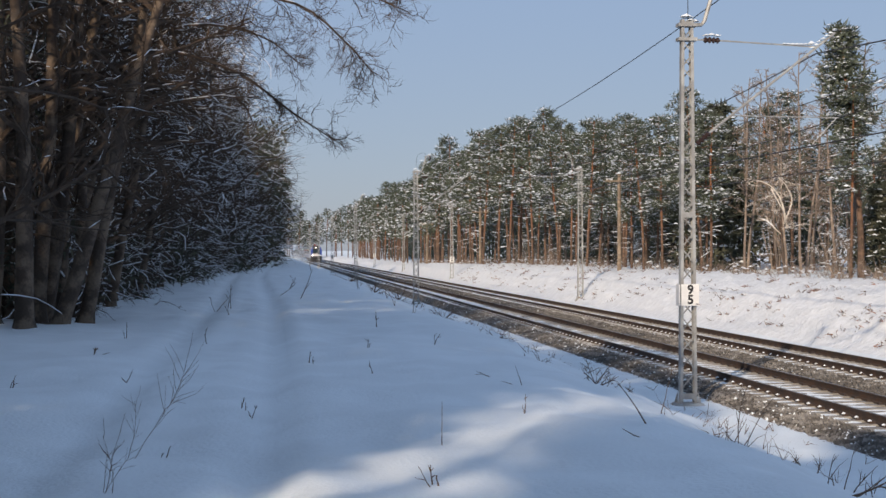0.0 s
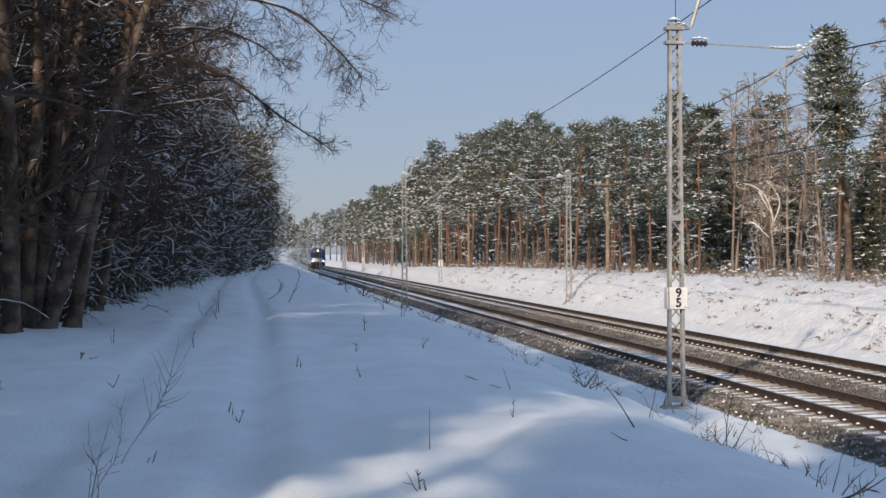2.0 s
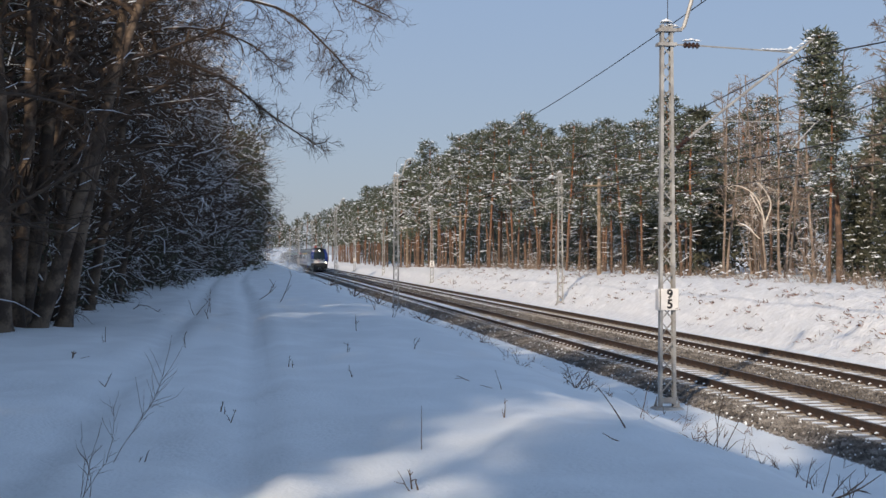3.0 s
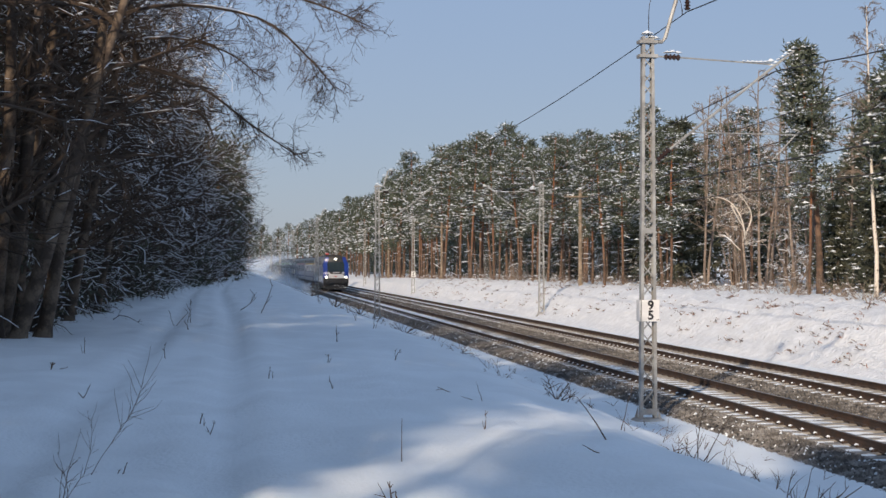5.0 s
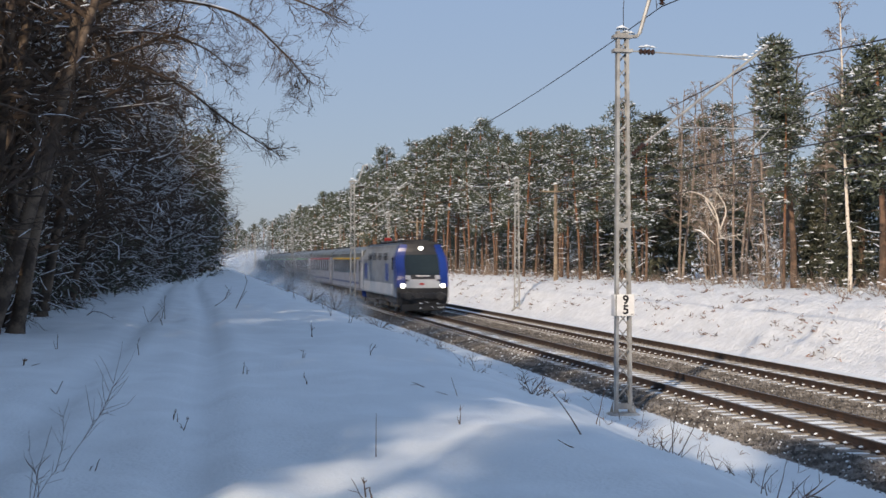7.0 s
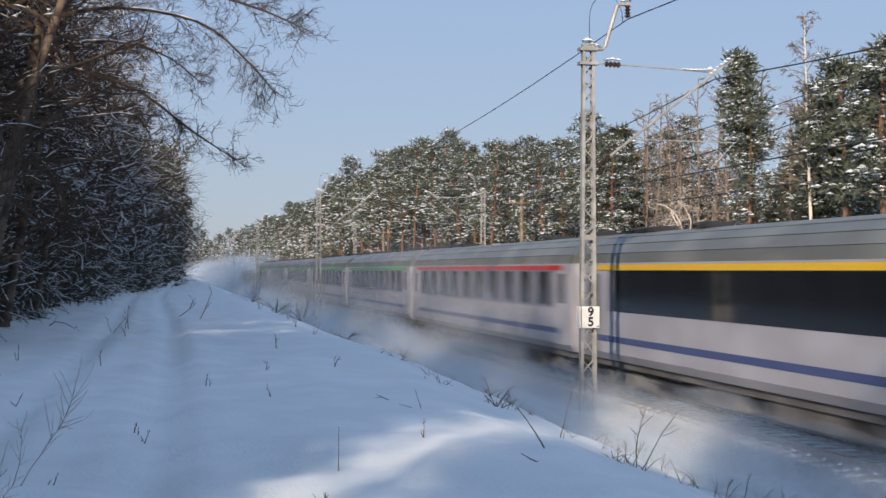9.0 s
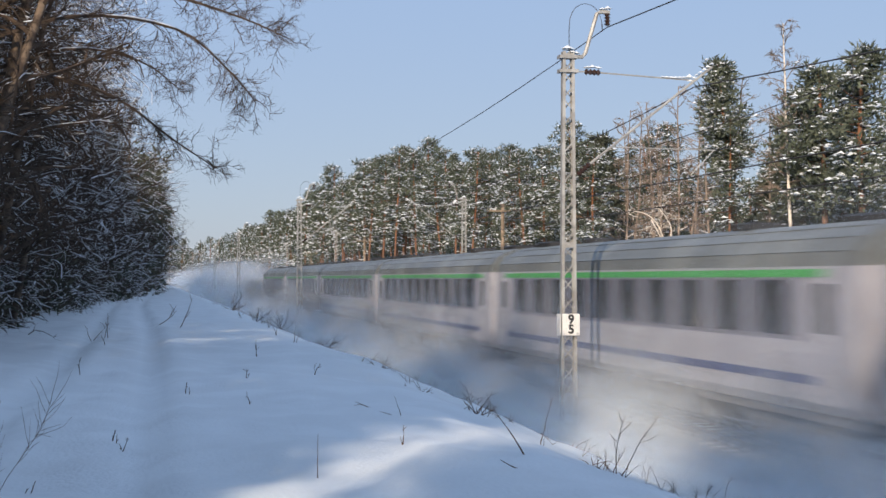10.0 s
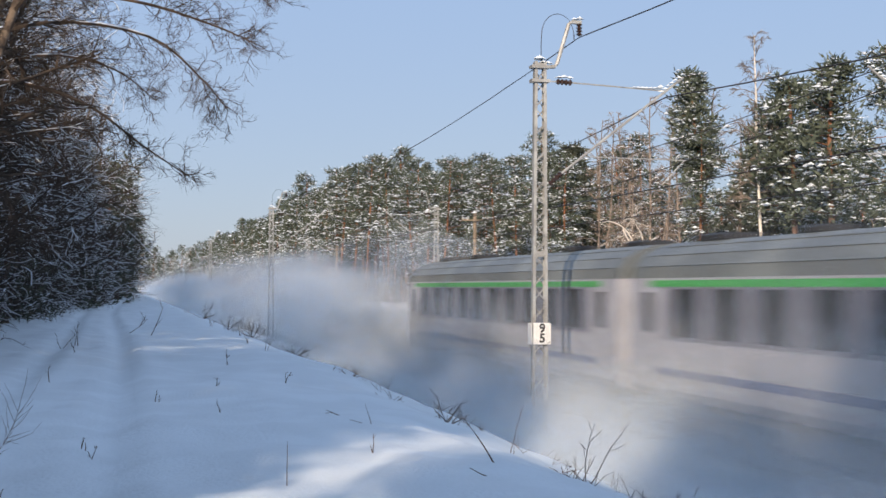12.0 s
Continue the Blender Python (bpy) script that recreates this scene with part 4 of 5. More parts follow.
def far_wood():
    """The far trees, too many and too small to tell apart, as one mesh."""
    pools = [[(np.array([tuple(p) for p in g.v]), g.f) for g in pine_tree(150 + i, 15.5, 0.36, 2.4, 34, 30, 0.85, 2, 0.02, 0.16, 1.05, 0.6, 0.24)] for i in range(2)]
    vs, fs, ms, k = [], [], [], 0
    for n, (x, y, size) in enumerate(FAR_TREES):
        a = n * 2.4
        turn = np.array(((math.cos(a), -math.sin(a), 0), (math.sin(a), math.cos(a), 0), (0, 0, 1)))
        for m, (v, f) in enumerate(pools[n % 2]):
            vs.append(v @ turn.T * size + np.array((x, y, ground_z(x, y))))
            fs += [tuple(k + q for q in c) for c in f]
            ms += [m] * len(f)
            k += len(v)
    me = bpy.data.meshes.new("far_pine_wood")
    me.from_pydata(np.concatenate(vs).tolist(), [], fs)
    for m in (BARK_PINE, NEEDLE, SNOW_LUMP):
        me.materials.append(m)
    me.polygons.foreach_set("material_index", ms)
    me.update()
    tagged(new("far_pine_wood", me), "distant snowy pines closing the view along the railway", "trees", kind="stuff")


def deep_wood(name, label, boxes, seed, mats):
    """Tangle of boughs, twigs and needles that fills the depth of a wood."""
    r = random.Random(seed)
    g = Geo()
    for x0, x1, y0, y1, z1, n, size in boxes:
        for _ in range(n):
            y = y0 + (y1 - y0) * r.random()
            x = r.uniform(x0, x1)
            h = z1 * r.random() ** 0.9
            u = r.random()
            if -18 < x1 < -11.0 and z1 > 16:                      # twigs of the crowns over the track's edge, thinning outward unevenly
                lobe = noise.noise(Vector((3.1, y * 0.13, h * 0.22))) + 0.5 * noise.noise(Vector((7.7, y * 0.4, h * 0.5)))
                reach = 0.60 + 0.30 * lobe + 0.16 * math.exp(-((h - 5) / 2.5) ** 2) - 0.42 * smoothstep(4.0, 0.5, h)
                out = (x - x0) / (x1 - x0)
                if out > reach and r.random() > 0.25 * math.exp(-(out - reach) * 9):
                    continue
                u = 0.56 + 0.44 * u if out > 0.25 else u
            c = Vector((x, y, ground_z(x, y) + h))
            if u < (0.55 if x > 0 else 0.3):
                k0 = len(g.m)
                needle_tuft(g, r, c, size * 0.5, 5, 0.0, size * 0.8, size * 0.22)
                g.m[k0:] = [0] * (len(g.m) - k0)
            elif u < (0.91 if x > 0 else 0.86):
                d = Vector((r.gauss(0, 1), r.gauss(0, 1), r.gauss(0.2, 0.5))).normalized()
                k0 = len(g.m)
                if x > 0:
                    blade(g, r, c, d, size * 2.2, 0.04, 0.1)
                    g.m[k0:] = [1] * (len(g.m) - k0)
                    continue
                # a bough that reaches out to the light, with side twigs and snow along its back
                d = Vector((r.gauss(0.7, 0.6), r.gauss(-0.25, 0.6), r.gauss(0.15, 0.45))).normalized()
                pts = limb_path(r, c, d, size * r.uniform(1.4, 3.6), 4, 0.27, 0.0, 0.16)
                w = 0.006 + 0.00007 * y
                g.tube(pts, [w * 1.5, w * 1.2, w, w * 0.8, w * 0.4], 3, 1, False)
                k0 = len(g.m)
                for _ in range(7):
                    p, d2 = along(pts, r.uniform(0.15, 1.0))
                    blade(g, r, p, sideways(r, d2, r.uniform(0.4, 0.9)), size * r.uniform(0.4, 1.1), w * 0.8, 0.15)
                g.m[k0:] = [1] * (len(g.m) - k0)
                if r.random() < 0.55 and abs(d.z) < 0.7:
                    a, b = r.randint(0, 1), r.randint(3, 5)
                    up = [p + Vector((0, 0, w * 1.9)) for p in pts[a:b]]
                    g.tube(up, [w * r.uniform(1.2, 2.9) for _ in up], 3, 2, False)
            else:
                g.lump(c, size * r.uniform(0.05, 0.16), r, 0.6, 2)
    tagged(part(name, g, mats), label, "foliage", kind="stuff")


deep_wood("deep_wood_foliage", "dark tangle of boughs and twigs deep in the pine wood",
          [(21, 30, 40, 90, 5.5, 2600, 0.8), (19, 27, 90, 200, 6.5, 4200, 0.9), (19, 30, 200, 430, 8.0, 3200, 1.4)], 21, (NEEDLE, TWIG_WARM, SNOW_LUMP))
deep_wood("shaded_wood_foliage", "dark tangle of boughs and twigs in the shaded wood",
          [(-27, -20.5, 22, 70, 17, 11000, 0.8), (-19.5, -11.8, 58, 130, 18, 12000, 0.6), (-20, -12.9, 38, 58, 17, 8500, 0.5), (-21, -17.2, 28, 40, 13, 1200, 0.42), (-25, -18.5, 70, 130, 16, 5000, 1.0), (-24, -10.6, 130, 240, 14, 6000, 1.1), (-18.4, -16.4, 33, 60, 2.2, 2000, 0.36), (-18, -15.3, 60, 100, 2.8, 2000, 0.45), (-17, -13.4, 100, 150, 4, 1800, 0.6)], 22, (NEEDLE_SPRUCE, TWIG, SNOW_LUMP))

# where the railway bends away: wood closing the distance
for i in range(40):
    FAR_TREES.append((-34 + i * 1.5 + rng.uniform(-1, 1), 500 + rng.uniform(-20, 60), rng.uniform(0.9, 1.15)))
for i in range(46):
    FAR_TREES.append((-15 - rng.uniform(0, 16), 190 + i * 5.5, rng.uniform(0.95, 1.15)))
for i in range(14):
    FAR_TREES.append((-14 + 4 * i / 13 + rng.uniform(-1.5, 0.8), 150 + i * 12, rng.uniform(0.9, 1.1)))
y = 250.0
while y < 430:
    for x0 in (12.2, 14.8):
        FAR_TREES.append((x0 + rng.uniform(-1.3, 1.5), y + rng.uniform(-1.6, 1.6), 0.97 * rng.uniform(0.86, 1.08)))
    y += 3.4 + y * 0.014
far_wood()
for x, y, h in ((10.6, 89.0, 6.3), (10.8, 152.0, 6.3), (10.8, 205.0, 6.3)):
    build_pole(x, y, h)


# ---- the train ----
def loco_half(z):
    """Half width of the locomotive body at a height."""
    return 1.47 - 0.30 * smoothstep(3.0, 3.95, z) - 0.06 * smoothstep(1.3, 0.5, z)


def nose(x, z, out=0.0):
    """Front surface: upright apron, windscreen raked back."""
    y = 0.28 * (abs(x) / 1.5) ** 2.2 + 0.10 * smoothstep(1.2, 0.5, z) + 0.85 * smoothstep(1.75, 3.9, z) - out
    return Vector((x, y, z))


def nose_patch(g, x0, x1, z0, z1, out, nx=8, nz=8, mat=0, follow=True):
    k = len(g.v)
    for j in range(nz + 1):
        z = z0 + (z1 - z0) * j / nz
        for i in range(nx + 1):
            x = x0 + (x1 - x0) * i / nx
            if follow:
                x *= loco_half(z) / 1.47
            g.v.append(nose(x, z, out))
    for j in range(nz):
        for i in range(nx):
            a = k + j * (nx + 1) + i
            g.f.append((a, a + 1, a + nx + 2, a + nx + 1))
            g.m.append(mat)


def wheelset(g, y, r=0.46):
    for s in (-1, 1):
        g.tube([(s * 0.70, y, r), (s * 0.74, y, r), (s * 0.74, y, r), (s * 0.83, y, r)], [r + 0.03, r + 0.03, r, r], 18)
    g.tube([(-0.72, y, r), (0.72, y, r)], [0.09, 0.09], 8)


def bogie(parent, y, base=2.5, r=0.46):
    b = Geo()
    for s in (-1, 1):
        b.box((s * 1.02, y, 0.62), (0.14, base + 1.3, 0.2), 0, None, 0.04)
        for e in (-1, 1):
            b.box((s * 1.02, y + e * base / 2, 0.46), (0.22, 0.34, 0.36), 0, None, 0.05)
            b.tube([(s * 1.08, y + e * base * 0.28, 0.4), (s * 1.08, y + e * base * 0.28, 0.85)], [0.11, 0.11], 8)
        b.box((s * 1.04, y, 0.5), (0.2, 0.7, 0.34), 0, None, 0.05)
    b.box((0, y, 0.66), (2.0, 0.6, 0.2))
    bo = part("bogie", b, UNDERFRAME, parent)
    for e in (-1, 1):
        w = Geo()
        wheelset(w, y + e * base / 2, r)
        part("wheelset", w, UNDERFRAME, bo)


def build_loco():
    L = 18.6
    t = thing("locomotive", "blue and silver electric locomotive with lit headlamps hauling coaches", "locomotive")
    g = Geo()
    nz = 18
    zs = [0.98 + (3.95 - 0.98) * j / nz for j in range(nz + 1)]
    ys = [None, 1.4, 3.2, 9, 15.4, 17.2, L]
    k = len(g.v)
    for s in (-1, 1):
        k = len(g.v)
        for z in zs:
            w = loco_half(z)
            for y in ys:
                yy = nose(w, z).y if y is None else y
                yy = L - nose(w, z).y if y == L else yy
                g.v.append(Vector((s * w, yy, z)))
        n = len(ys)
        for j in range(nz):
            for i in range(n - 1):
                a = k + j * n + i
                q = (a, a + 1, a + n + 1, a + n)
                g.f.append(q if s > 0 else q[::-1])
                g.m.append(0)
    body = part("body", g, LOCO_SILVER, t, "silver-grey body side")
    g = Geo()
    nose_patch(g, -1.47, 1.47, 0.55, 3.95, 0, 10, 16)
    part("front_shell", g, LOCO_DARK, t)
    g = Geo()
    k = len(g.v)
    nose_patch(g, -1.47, 1.47, 0.55, 3.95, 0, 10, 16)
    g.v = [Vector((-p.x, L - p.y, p.z)) for p in g.v]
    part("rear_shell", g, LOCO_BLUE, t)
    g = Geo()
    prof = [(-1.17, 3.95), (-0.9, 4.06), (-0.5, 4.1), (0.5, 4.1), (0.9, 4.06), (1.17, 3.95)]
    g.extrude(prof, 0.95, L - 0.95, 0, 4)
    for y, ln in ((4, 2.2), (8, 3), (12.5, 2.5)):
        g.box((0, y, 4.16), (1.5, ln, 0.14), 0, None, 0.04)
    part("roof", g, LOCO_DARK, t)
    for s in (-1, 1):
        g = Geo()
        nose_patch(g, s * 0.98, s * 1.47, 1.55, 3.93, 0.012, 3, 12)
        k = len(g.v)
        for j in range(13):
            z = 1.5 + (3.9 - 1.5) * j / 12
            w = loco_half(z) + 0.006
            for y in (nose(w, z).y - 0.01, 1.35 + 0.55 * j / 12):
                g.v.append(Vector((s * w, y, z)))
        for j in range(12):
            q = k + 2 * j
            f = (q, q + 1, q + 3, q + 2)
            g.f.append(f if s > 0 else f[::-1])
            g.m.append(0)
        part("cab_corner", g, LOCO_BLUE, t, "bright blue cab pillar")
    g = Geo()
    nose_patch(g, -0.97, 0.97, 2.22, 3.36, 0.014, 8, 8)
    part("windscreen", g, LOCO_SCREEN, t, "dark raked windscreen")
    g = Geo()
    nose_patch(g, -0.95, 0.95, 1.50, 1.86, 0.03, 8, 5)
    nose_patch(g, -0.80, 0.80, 1.86, 1.98, 0.03, 8, 2)
    for s in (-1, 1):
        nose_patch(g, s * 0.70, s * 0.97, 1.98, 2.20, 0.03, 3, 2)
    part("front_panel", g, LOCO_WHITE, t, "silver front panel under the windscreen")
    g = Geo()
    nose_patch(g, -0.20, 0.05, 1.66, 1.78, 0.04, 2, 2)
    part("emblem", g, RED_PAINT, t, "small plain red emblem")
    g = Geo()
    nose_patch(g, -0.4, 0.4, 2.14, 2.2, 0.032, 4, 1)
    part("name_plate", g, SIGN_WHITE, t)
    for s in (-1, 1):
        g = Geo()
        c = nose(s * 1.12, 1.62, 0.05)
        g.tube([c + Vector((0, 0.06, 0)), c], [0.13, 0.115], 14)
        part("headlamp", g, LAMP, t, "round lit headlamp")
    g = Geo()
    c = nose(0, 3.72, 0.04)
    g.tube([c + Vector((0, 0.08, 0)), c], [0.12, 0.11], 14)
    part("top_lamp", g, LAMP, t, "lit roof headlamp")
    g = Geo()
    for s in (-1, 1):
        g.tube([(s * 0.88, 0.2, 1.05), (s * 0.88, -0.42, 1.05)], [0.09, 0.09], 8)
        g.tube([(s * 0.88, -0.42, 1.05), (s * 0.88, -0.5, 1.05)], [0.24, 0.22], 12)
    g.box((0, 0.0, 1.05), (2.6, 0.3, 0.34), 0, None, 0.05)
    g.box((0, 0.12, 0.42), (2.5, 0.16, 0.42), 0, None, 0.05)
    g.tube([(0, 0.05, 1.02), (0, -0.3, 1.02), (0, -0.32, 0.8)], [0.06, 0.05, 0.05], 6)
    part("buffer_beam", g, LOCO_DARK, t, "black buffer beam with round buffers")
    g = Geo()
    rr = random.Random(9)
    for i in range(9):
        g.lump((rr.uniform(-1.1, 1.1), -0.17, rr.uniform(0.3, 1.15)), rr.uniform(0.05, 0.12), rr, 0.8)
    part("caked_snow", g, SNOW, t, "snow caked on the buffer beam")
    for y in (1.9, L - 1.9):
        for s in (-1, 1):
            g = Geo()
            g.box((s * 1.47, y + (2.6 if y < 5 else -1.2), 2.35), (0.02, 1.5, 1.0), 0)
            part("side_panel", g, LOCO_BLUE, t, "blue square on the silver side")
            g = Geo()
            g.box((s * 1.47, y - 0.05 if y < 5 else y + 1.4, 2.85), (0.024, 0.55, 0.7), 0)
            part("cab_window", g, COACH_GLASS, t)
    for s in (-1, 1):
        for y in (5.2, 8.0, 10.8, 13.5):
            g = Geo()
            for j in range(6):
                g.box((s * 1.455, y, 3.0 + j * 0.09), (0.02, 1.6, 0.05))
            part("side_grille", g, LOCO_DARK, t)
    g = Geo()
    g.box((0, L / 2, 0.78), (2.5, L - 2.2, 0.4), 0, None, 0.06)
    g.box((0, L / 2, 0.55), (2.3, 4.0, 0.5), 0, None, 0.06)
    part("underframe", g, UNDERFRAME, t)
    for s in (-1, 1):
        g = Geo()
        g.box((s * 1.475, L - 0.75, 2.4), (0.03, 0.5, 2.7), 0, None, 0.008)
        part("end_pillar", g, LOCO_WHITE, t, "white pillar at the body end")
        g = Geo()
        g.box((s * 1.475, L / 2, 1.38), (0.024, L - 4.0, 0.62), 0, None, 0.008)
        part("lower_panel", g, LOCO_WHITE, t, "pale lower side panel")
    for y in (4.0, L - 4.0):
        bogie(t, y, 2.7, 0.6)
    # raised pantograph
    p = Geo()
    y = 14.6
    for s in (-1, 1):
        p.tube([(s * 0.5, y, 4.2), (s * 0.35, y + 1.3, 4.75), (s * 0.3, y - 0.1, 5.28)], [0.035, 0.03, 0.025], 5)
        p.tube([(s * 0.5, y - 0.5, 4.12), (s * 0.5, y - 0.5, 4.32)], [0.07, 0.05], 8)
    p.tube([(-0.9, y - 0.1, 5.15), (-0.7, y - 0.1, 5.31), (0.7, y - 0.1, 5.31), (0.9, y - 0.1, 5.15)], [0.025] * 4, 5)
    p.tube([(-0.5, y, 4.22), (0.5, y, 4.22)], [0.04, 0.04], 5)
    part("pantograph", p, STEEL, t, "raised grey pantograph")
    p = Geo()
    p.box((0, y + 0.9, 4.42), (0.45, 0.5, 0.2), 0, None, 0.05)
    part("pantograph_drive", p, RED_PAINT, t, "red pantograph drive housing")
    q = Geo()
    y = 3.2
    for s in (-1, 1):
        q.tube([(s * 0.5, y, 4.2), (s * 0.4, y + 1.3, 4.3), (s * 0.3, y, 4.38)], [0.035, 0.03, 0.025], 5)
    q.tube([(-0.9, y, 4.3), (-0.7, y, 4.4), (0.7, y, 4.4), (0.9, y, 4.3)], [0.02] * 4, 5)
    part("folded_pantograph", q, LOCO_DARK, t, "folded dark pantograph")
    return t


W, ZB, ZE = 1.41, 0.92, 3.28


def coach_section():
    out = [(-W + 0.10, ZB), (-W, ZB + 0.18), (-W, 2.0), (-W + 0.015, ZE)]
    return out


ROOF = [(-W + 0.015, ZE), (-1.33, 3.52), (-1.16, 3.74), (-0.85, 3.92), (-0.45, 4.03), (0, 4.06), (0.45, 4.03), (0.85, 3.92), (1.16, 3.74), (1.33, 3.52), (W - 0.015, ZE)]


def build_coach(stripe, stripe_word, style, L, seed):
    label = {"saloon": "silver-white passenger coach with a long dark window band and %s stripe",
             "windows": "silver-white passenger coach with separate dark windows and %s stripe"}[style] % stripe_word
    t = thing("passenger_coach", label, "railway coach", "coaches of the train")
    g = Geo()
    sec = coach_section()
    full = sec + [(-x, z) for x, z in reversed(sec)]
    g.extrude(full, 0.25, L - 0.25, 0, 6)
    part("body", g, COACH_WHITE, t, "silver-white side panels")
    g = Geo()
    g.extrude(ROOF, 0.25, L - 0.25, 0, 6)
    roof = part("roof", g, COACH_ROOF, t, "grey ribbed roof", smooth=False)
    for s in (-1, 1):
        for x, z in ((1.33, 3.52), (1.16, 3.74), (0.85, 3.92)):
            g = Geo()
            g.tube([(s * x, 0.8, z), (s * x, L - 0.8, z)], [0.02, 0.02], 4)
            part("roof_rib", g, COACH_ROOF, roof)
    rr = random.Random(seed)
    for y in (2.2, 6.5, L - 6.5, L - 2.4):
        g = Geo()
        g.box((rr.uniform(-0.2, 0.2), y, 4.09), (0.8, 1.5 if y < 3 or y > L - 3 else 0.7, 0.16), 0, None, 0.04)
        part("roof_vent", g, LOCO_DARK, roof)
    for s in (-1, 1):
        g = Geo()
        g.box((s * (W - 0.008), L / 2, 3.17), (0.022, L - 2.9, 0.13))
        part("colour_stripe", g, stripe, t, stripe_word + " stripe under the eaves")
        g = Geo()
        g.box((s * (W + 0.002), L / 2, 1.44), (0.012, L - 3.4, 0.15))
        part("blue_stripe", g, COACH_BLUE, t, "dark blue stripe along the lower side")
        if style == "saloon":
            g = Geo()
            g.box((s * (W - 0.004), L / 2 + 0.4, 2.60), (0.02, L - 6.4, 0.98))
            part("window_band", g, COACH_GLASS, t, "continuous dark tinted window band")
            for i in range(10):
                g = Geo()
                g.box((s * (W + 0.002), 3.8 + i * 1.9, 2.60), (0.014, 0.05, 0.98))
                part("window_mullion", g, BLACK, t)
        else:
            g = Geo()
            g.box((s * (W - 0.002), L / 2, 2.58), (0.012, L - 4.4, 1.04))
            part("window_surround", g, COACH_BAND, t, "grey band round the windows")
            for i in range(10):
                g = Geo()
                y = 3.3 + i * (L - 6.6) / 9
                g.box((s * W, y, 2.60), (0.02, 1.2, 0.92), 0)
                part("window", g, COACH_GLASS, t)
        for y in (1.35, L - 1.35):
            g = Geo()
            g.box((s * (W - 0.002), y, 2.05), (0.018, 0.85, 1.95))
            d = part("door", g, COACH_WHITE if style == "windows" else COACH_ROOF, t, "grey entrance door")
            g = Geo()
            g.box((s * (W + 0.008), y, 2.6), (0.012, 0.5, 0.8))
            part("door_window", g, COACH_GLASS, d)
    for y in (0.0, L - 0.25):
        g = Geo()
        g.box((0, y + 0.125, 2.1), (1.5, 0.5, 2.4), 0, None, 0.1)
        part("gangway", g, BLACK, t, "black rubber gangway")
    g = Geo()
    g.box((0, L / 2, 0.86), (2.5, L - 0.8, 0.2))
    for y, ln in ((8.0, 2.4), (11.4, 3.0), (15.2, 2.2)):
        g.box((0, y, 0.6), (2.4, ln, 0.5), 0, None, 0.06)
    for s in (-1, 1):
        for y, e in ((0.25, -1), (L - 0.25, 1)):
            g.tube([(s * 0.88, y, 1.05), (s * 0.88, y + e * 0.26, 1.05)], [0.1, 0.2], 8)
    part("underframe", g, UNDERFRAME, t)
    for y in (3.4, L - 3.4):
        bogie(t, y)
    return t


SPEED, FRONT0 = 42.6, 375.2
TRAIN = [(build_loco(), 0.0)]
COACHES = [(STRIPE_YELLOW, "yellow", "saloon", 24.4), (STRIPE_RED, "red", "windows", 25.9), (STRIPE_GREEN, "green", "windows", 23.4)]
made = {}
back = 18.75
for c in (0, 1, 2, 2, 2, 2, 2):
    if c not in made:
        made[c] = build_coach(*COACHES[c], 40 + c)
        ob = made[c]
    else:
        ob = copy_thing(made[c], Matrix())
    TRAIN.append((ob, back))
    back += COACHES[c][3] + 0.22


# ---- dry stalks, sticks and brush in the snow ----
def stalk(g, r, p, way, h, rad, forks, bend=0.12):
    pts = limb_path(r, p, way, h, 5, bend)
    g.tube(pts, [rad * (1 - 0.14 * i) for i in range(6)], 4, 0, False)
    for _ in range(forks):
        q, d = along(pts, r.uniform(0.3, 0.95))
        w = sideways(r, d, r.uniform(0.4, 0.9))
        f = limb_path(r, q, w, h * r.uniform(0.15, 0.4), 3, 0.15)
        g.tube(f, [rad * 0.6, rad * 0.5, rad * 0.4, rad * 0.2], 3, 0, False)


def dry_plant(name, label, x, y, stems, seed, category="weed", mat=None, sink=0.04):
    """stems: (way, height, radius, forks) each from the same root."""
    r = random.Random(seed)
    g = Geo()
    for way, h, rad, forks in stems:
        stalk(g, r, (r.gauss(0, 0.03), r.gauss(0, 0.03), -sink), way, h, rad, forks)
    o = part(name, g, mat or DRY)
    o.matrix_basis = pose(x, y, ground_z(x, y))
    return tagged(o, label, category, "dry plants in the snow")


WEED = "dry brown weed stalk standing in the snow"
FINE = "fine feathery dry weed leaning over the snow"
STICK = "bare fallen stick poking out of the snow"
BRUSH = "small heap of dead twigs on the snowy bank edge"
dry_plant("feathery_weed", FINE, -13.08, 11.1, [((0.42, 0, 0.9), 0.95, 0.0035, 22), ((0.3, 0.1, 0.9), 0.55, 0.0025, 10)], 1)
dry_plant("feathery_weed", FINE, -13.06, 9.1, [((0.08, 0, 1), 0.45, 0.003, 8), ((0.3, 0, 1), 0.5, 0.003, 9), ((0.6, 0, 1), 0.4, 0.0025, 7), ((0.15, 0, 1), 0.3, 0.0025, 5)], 2)
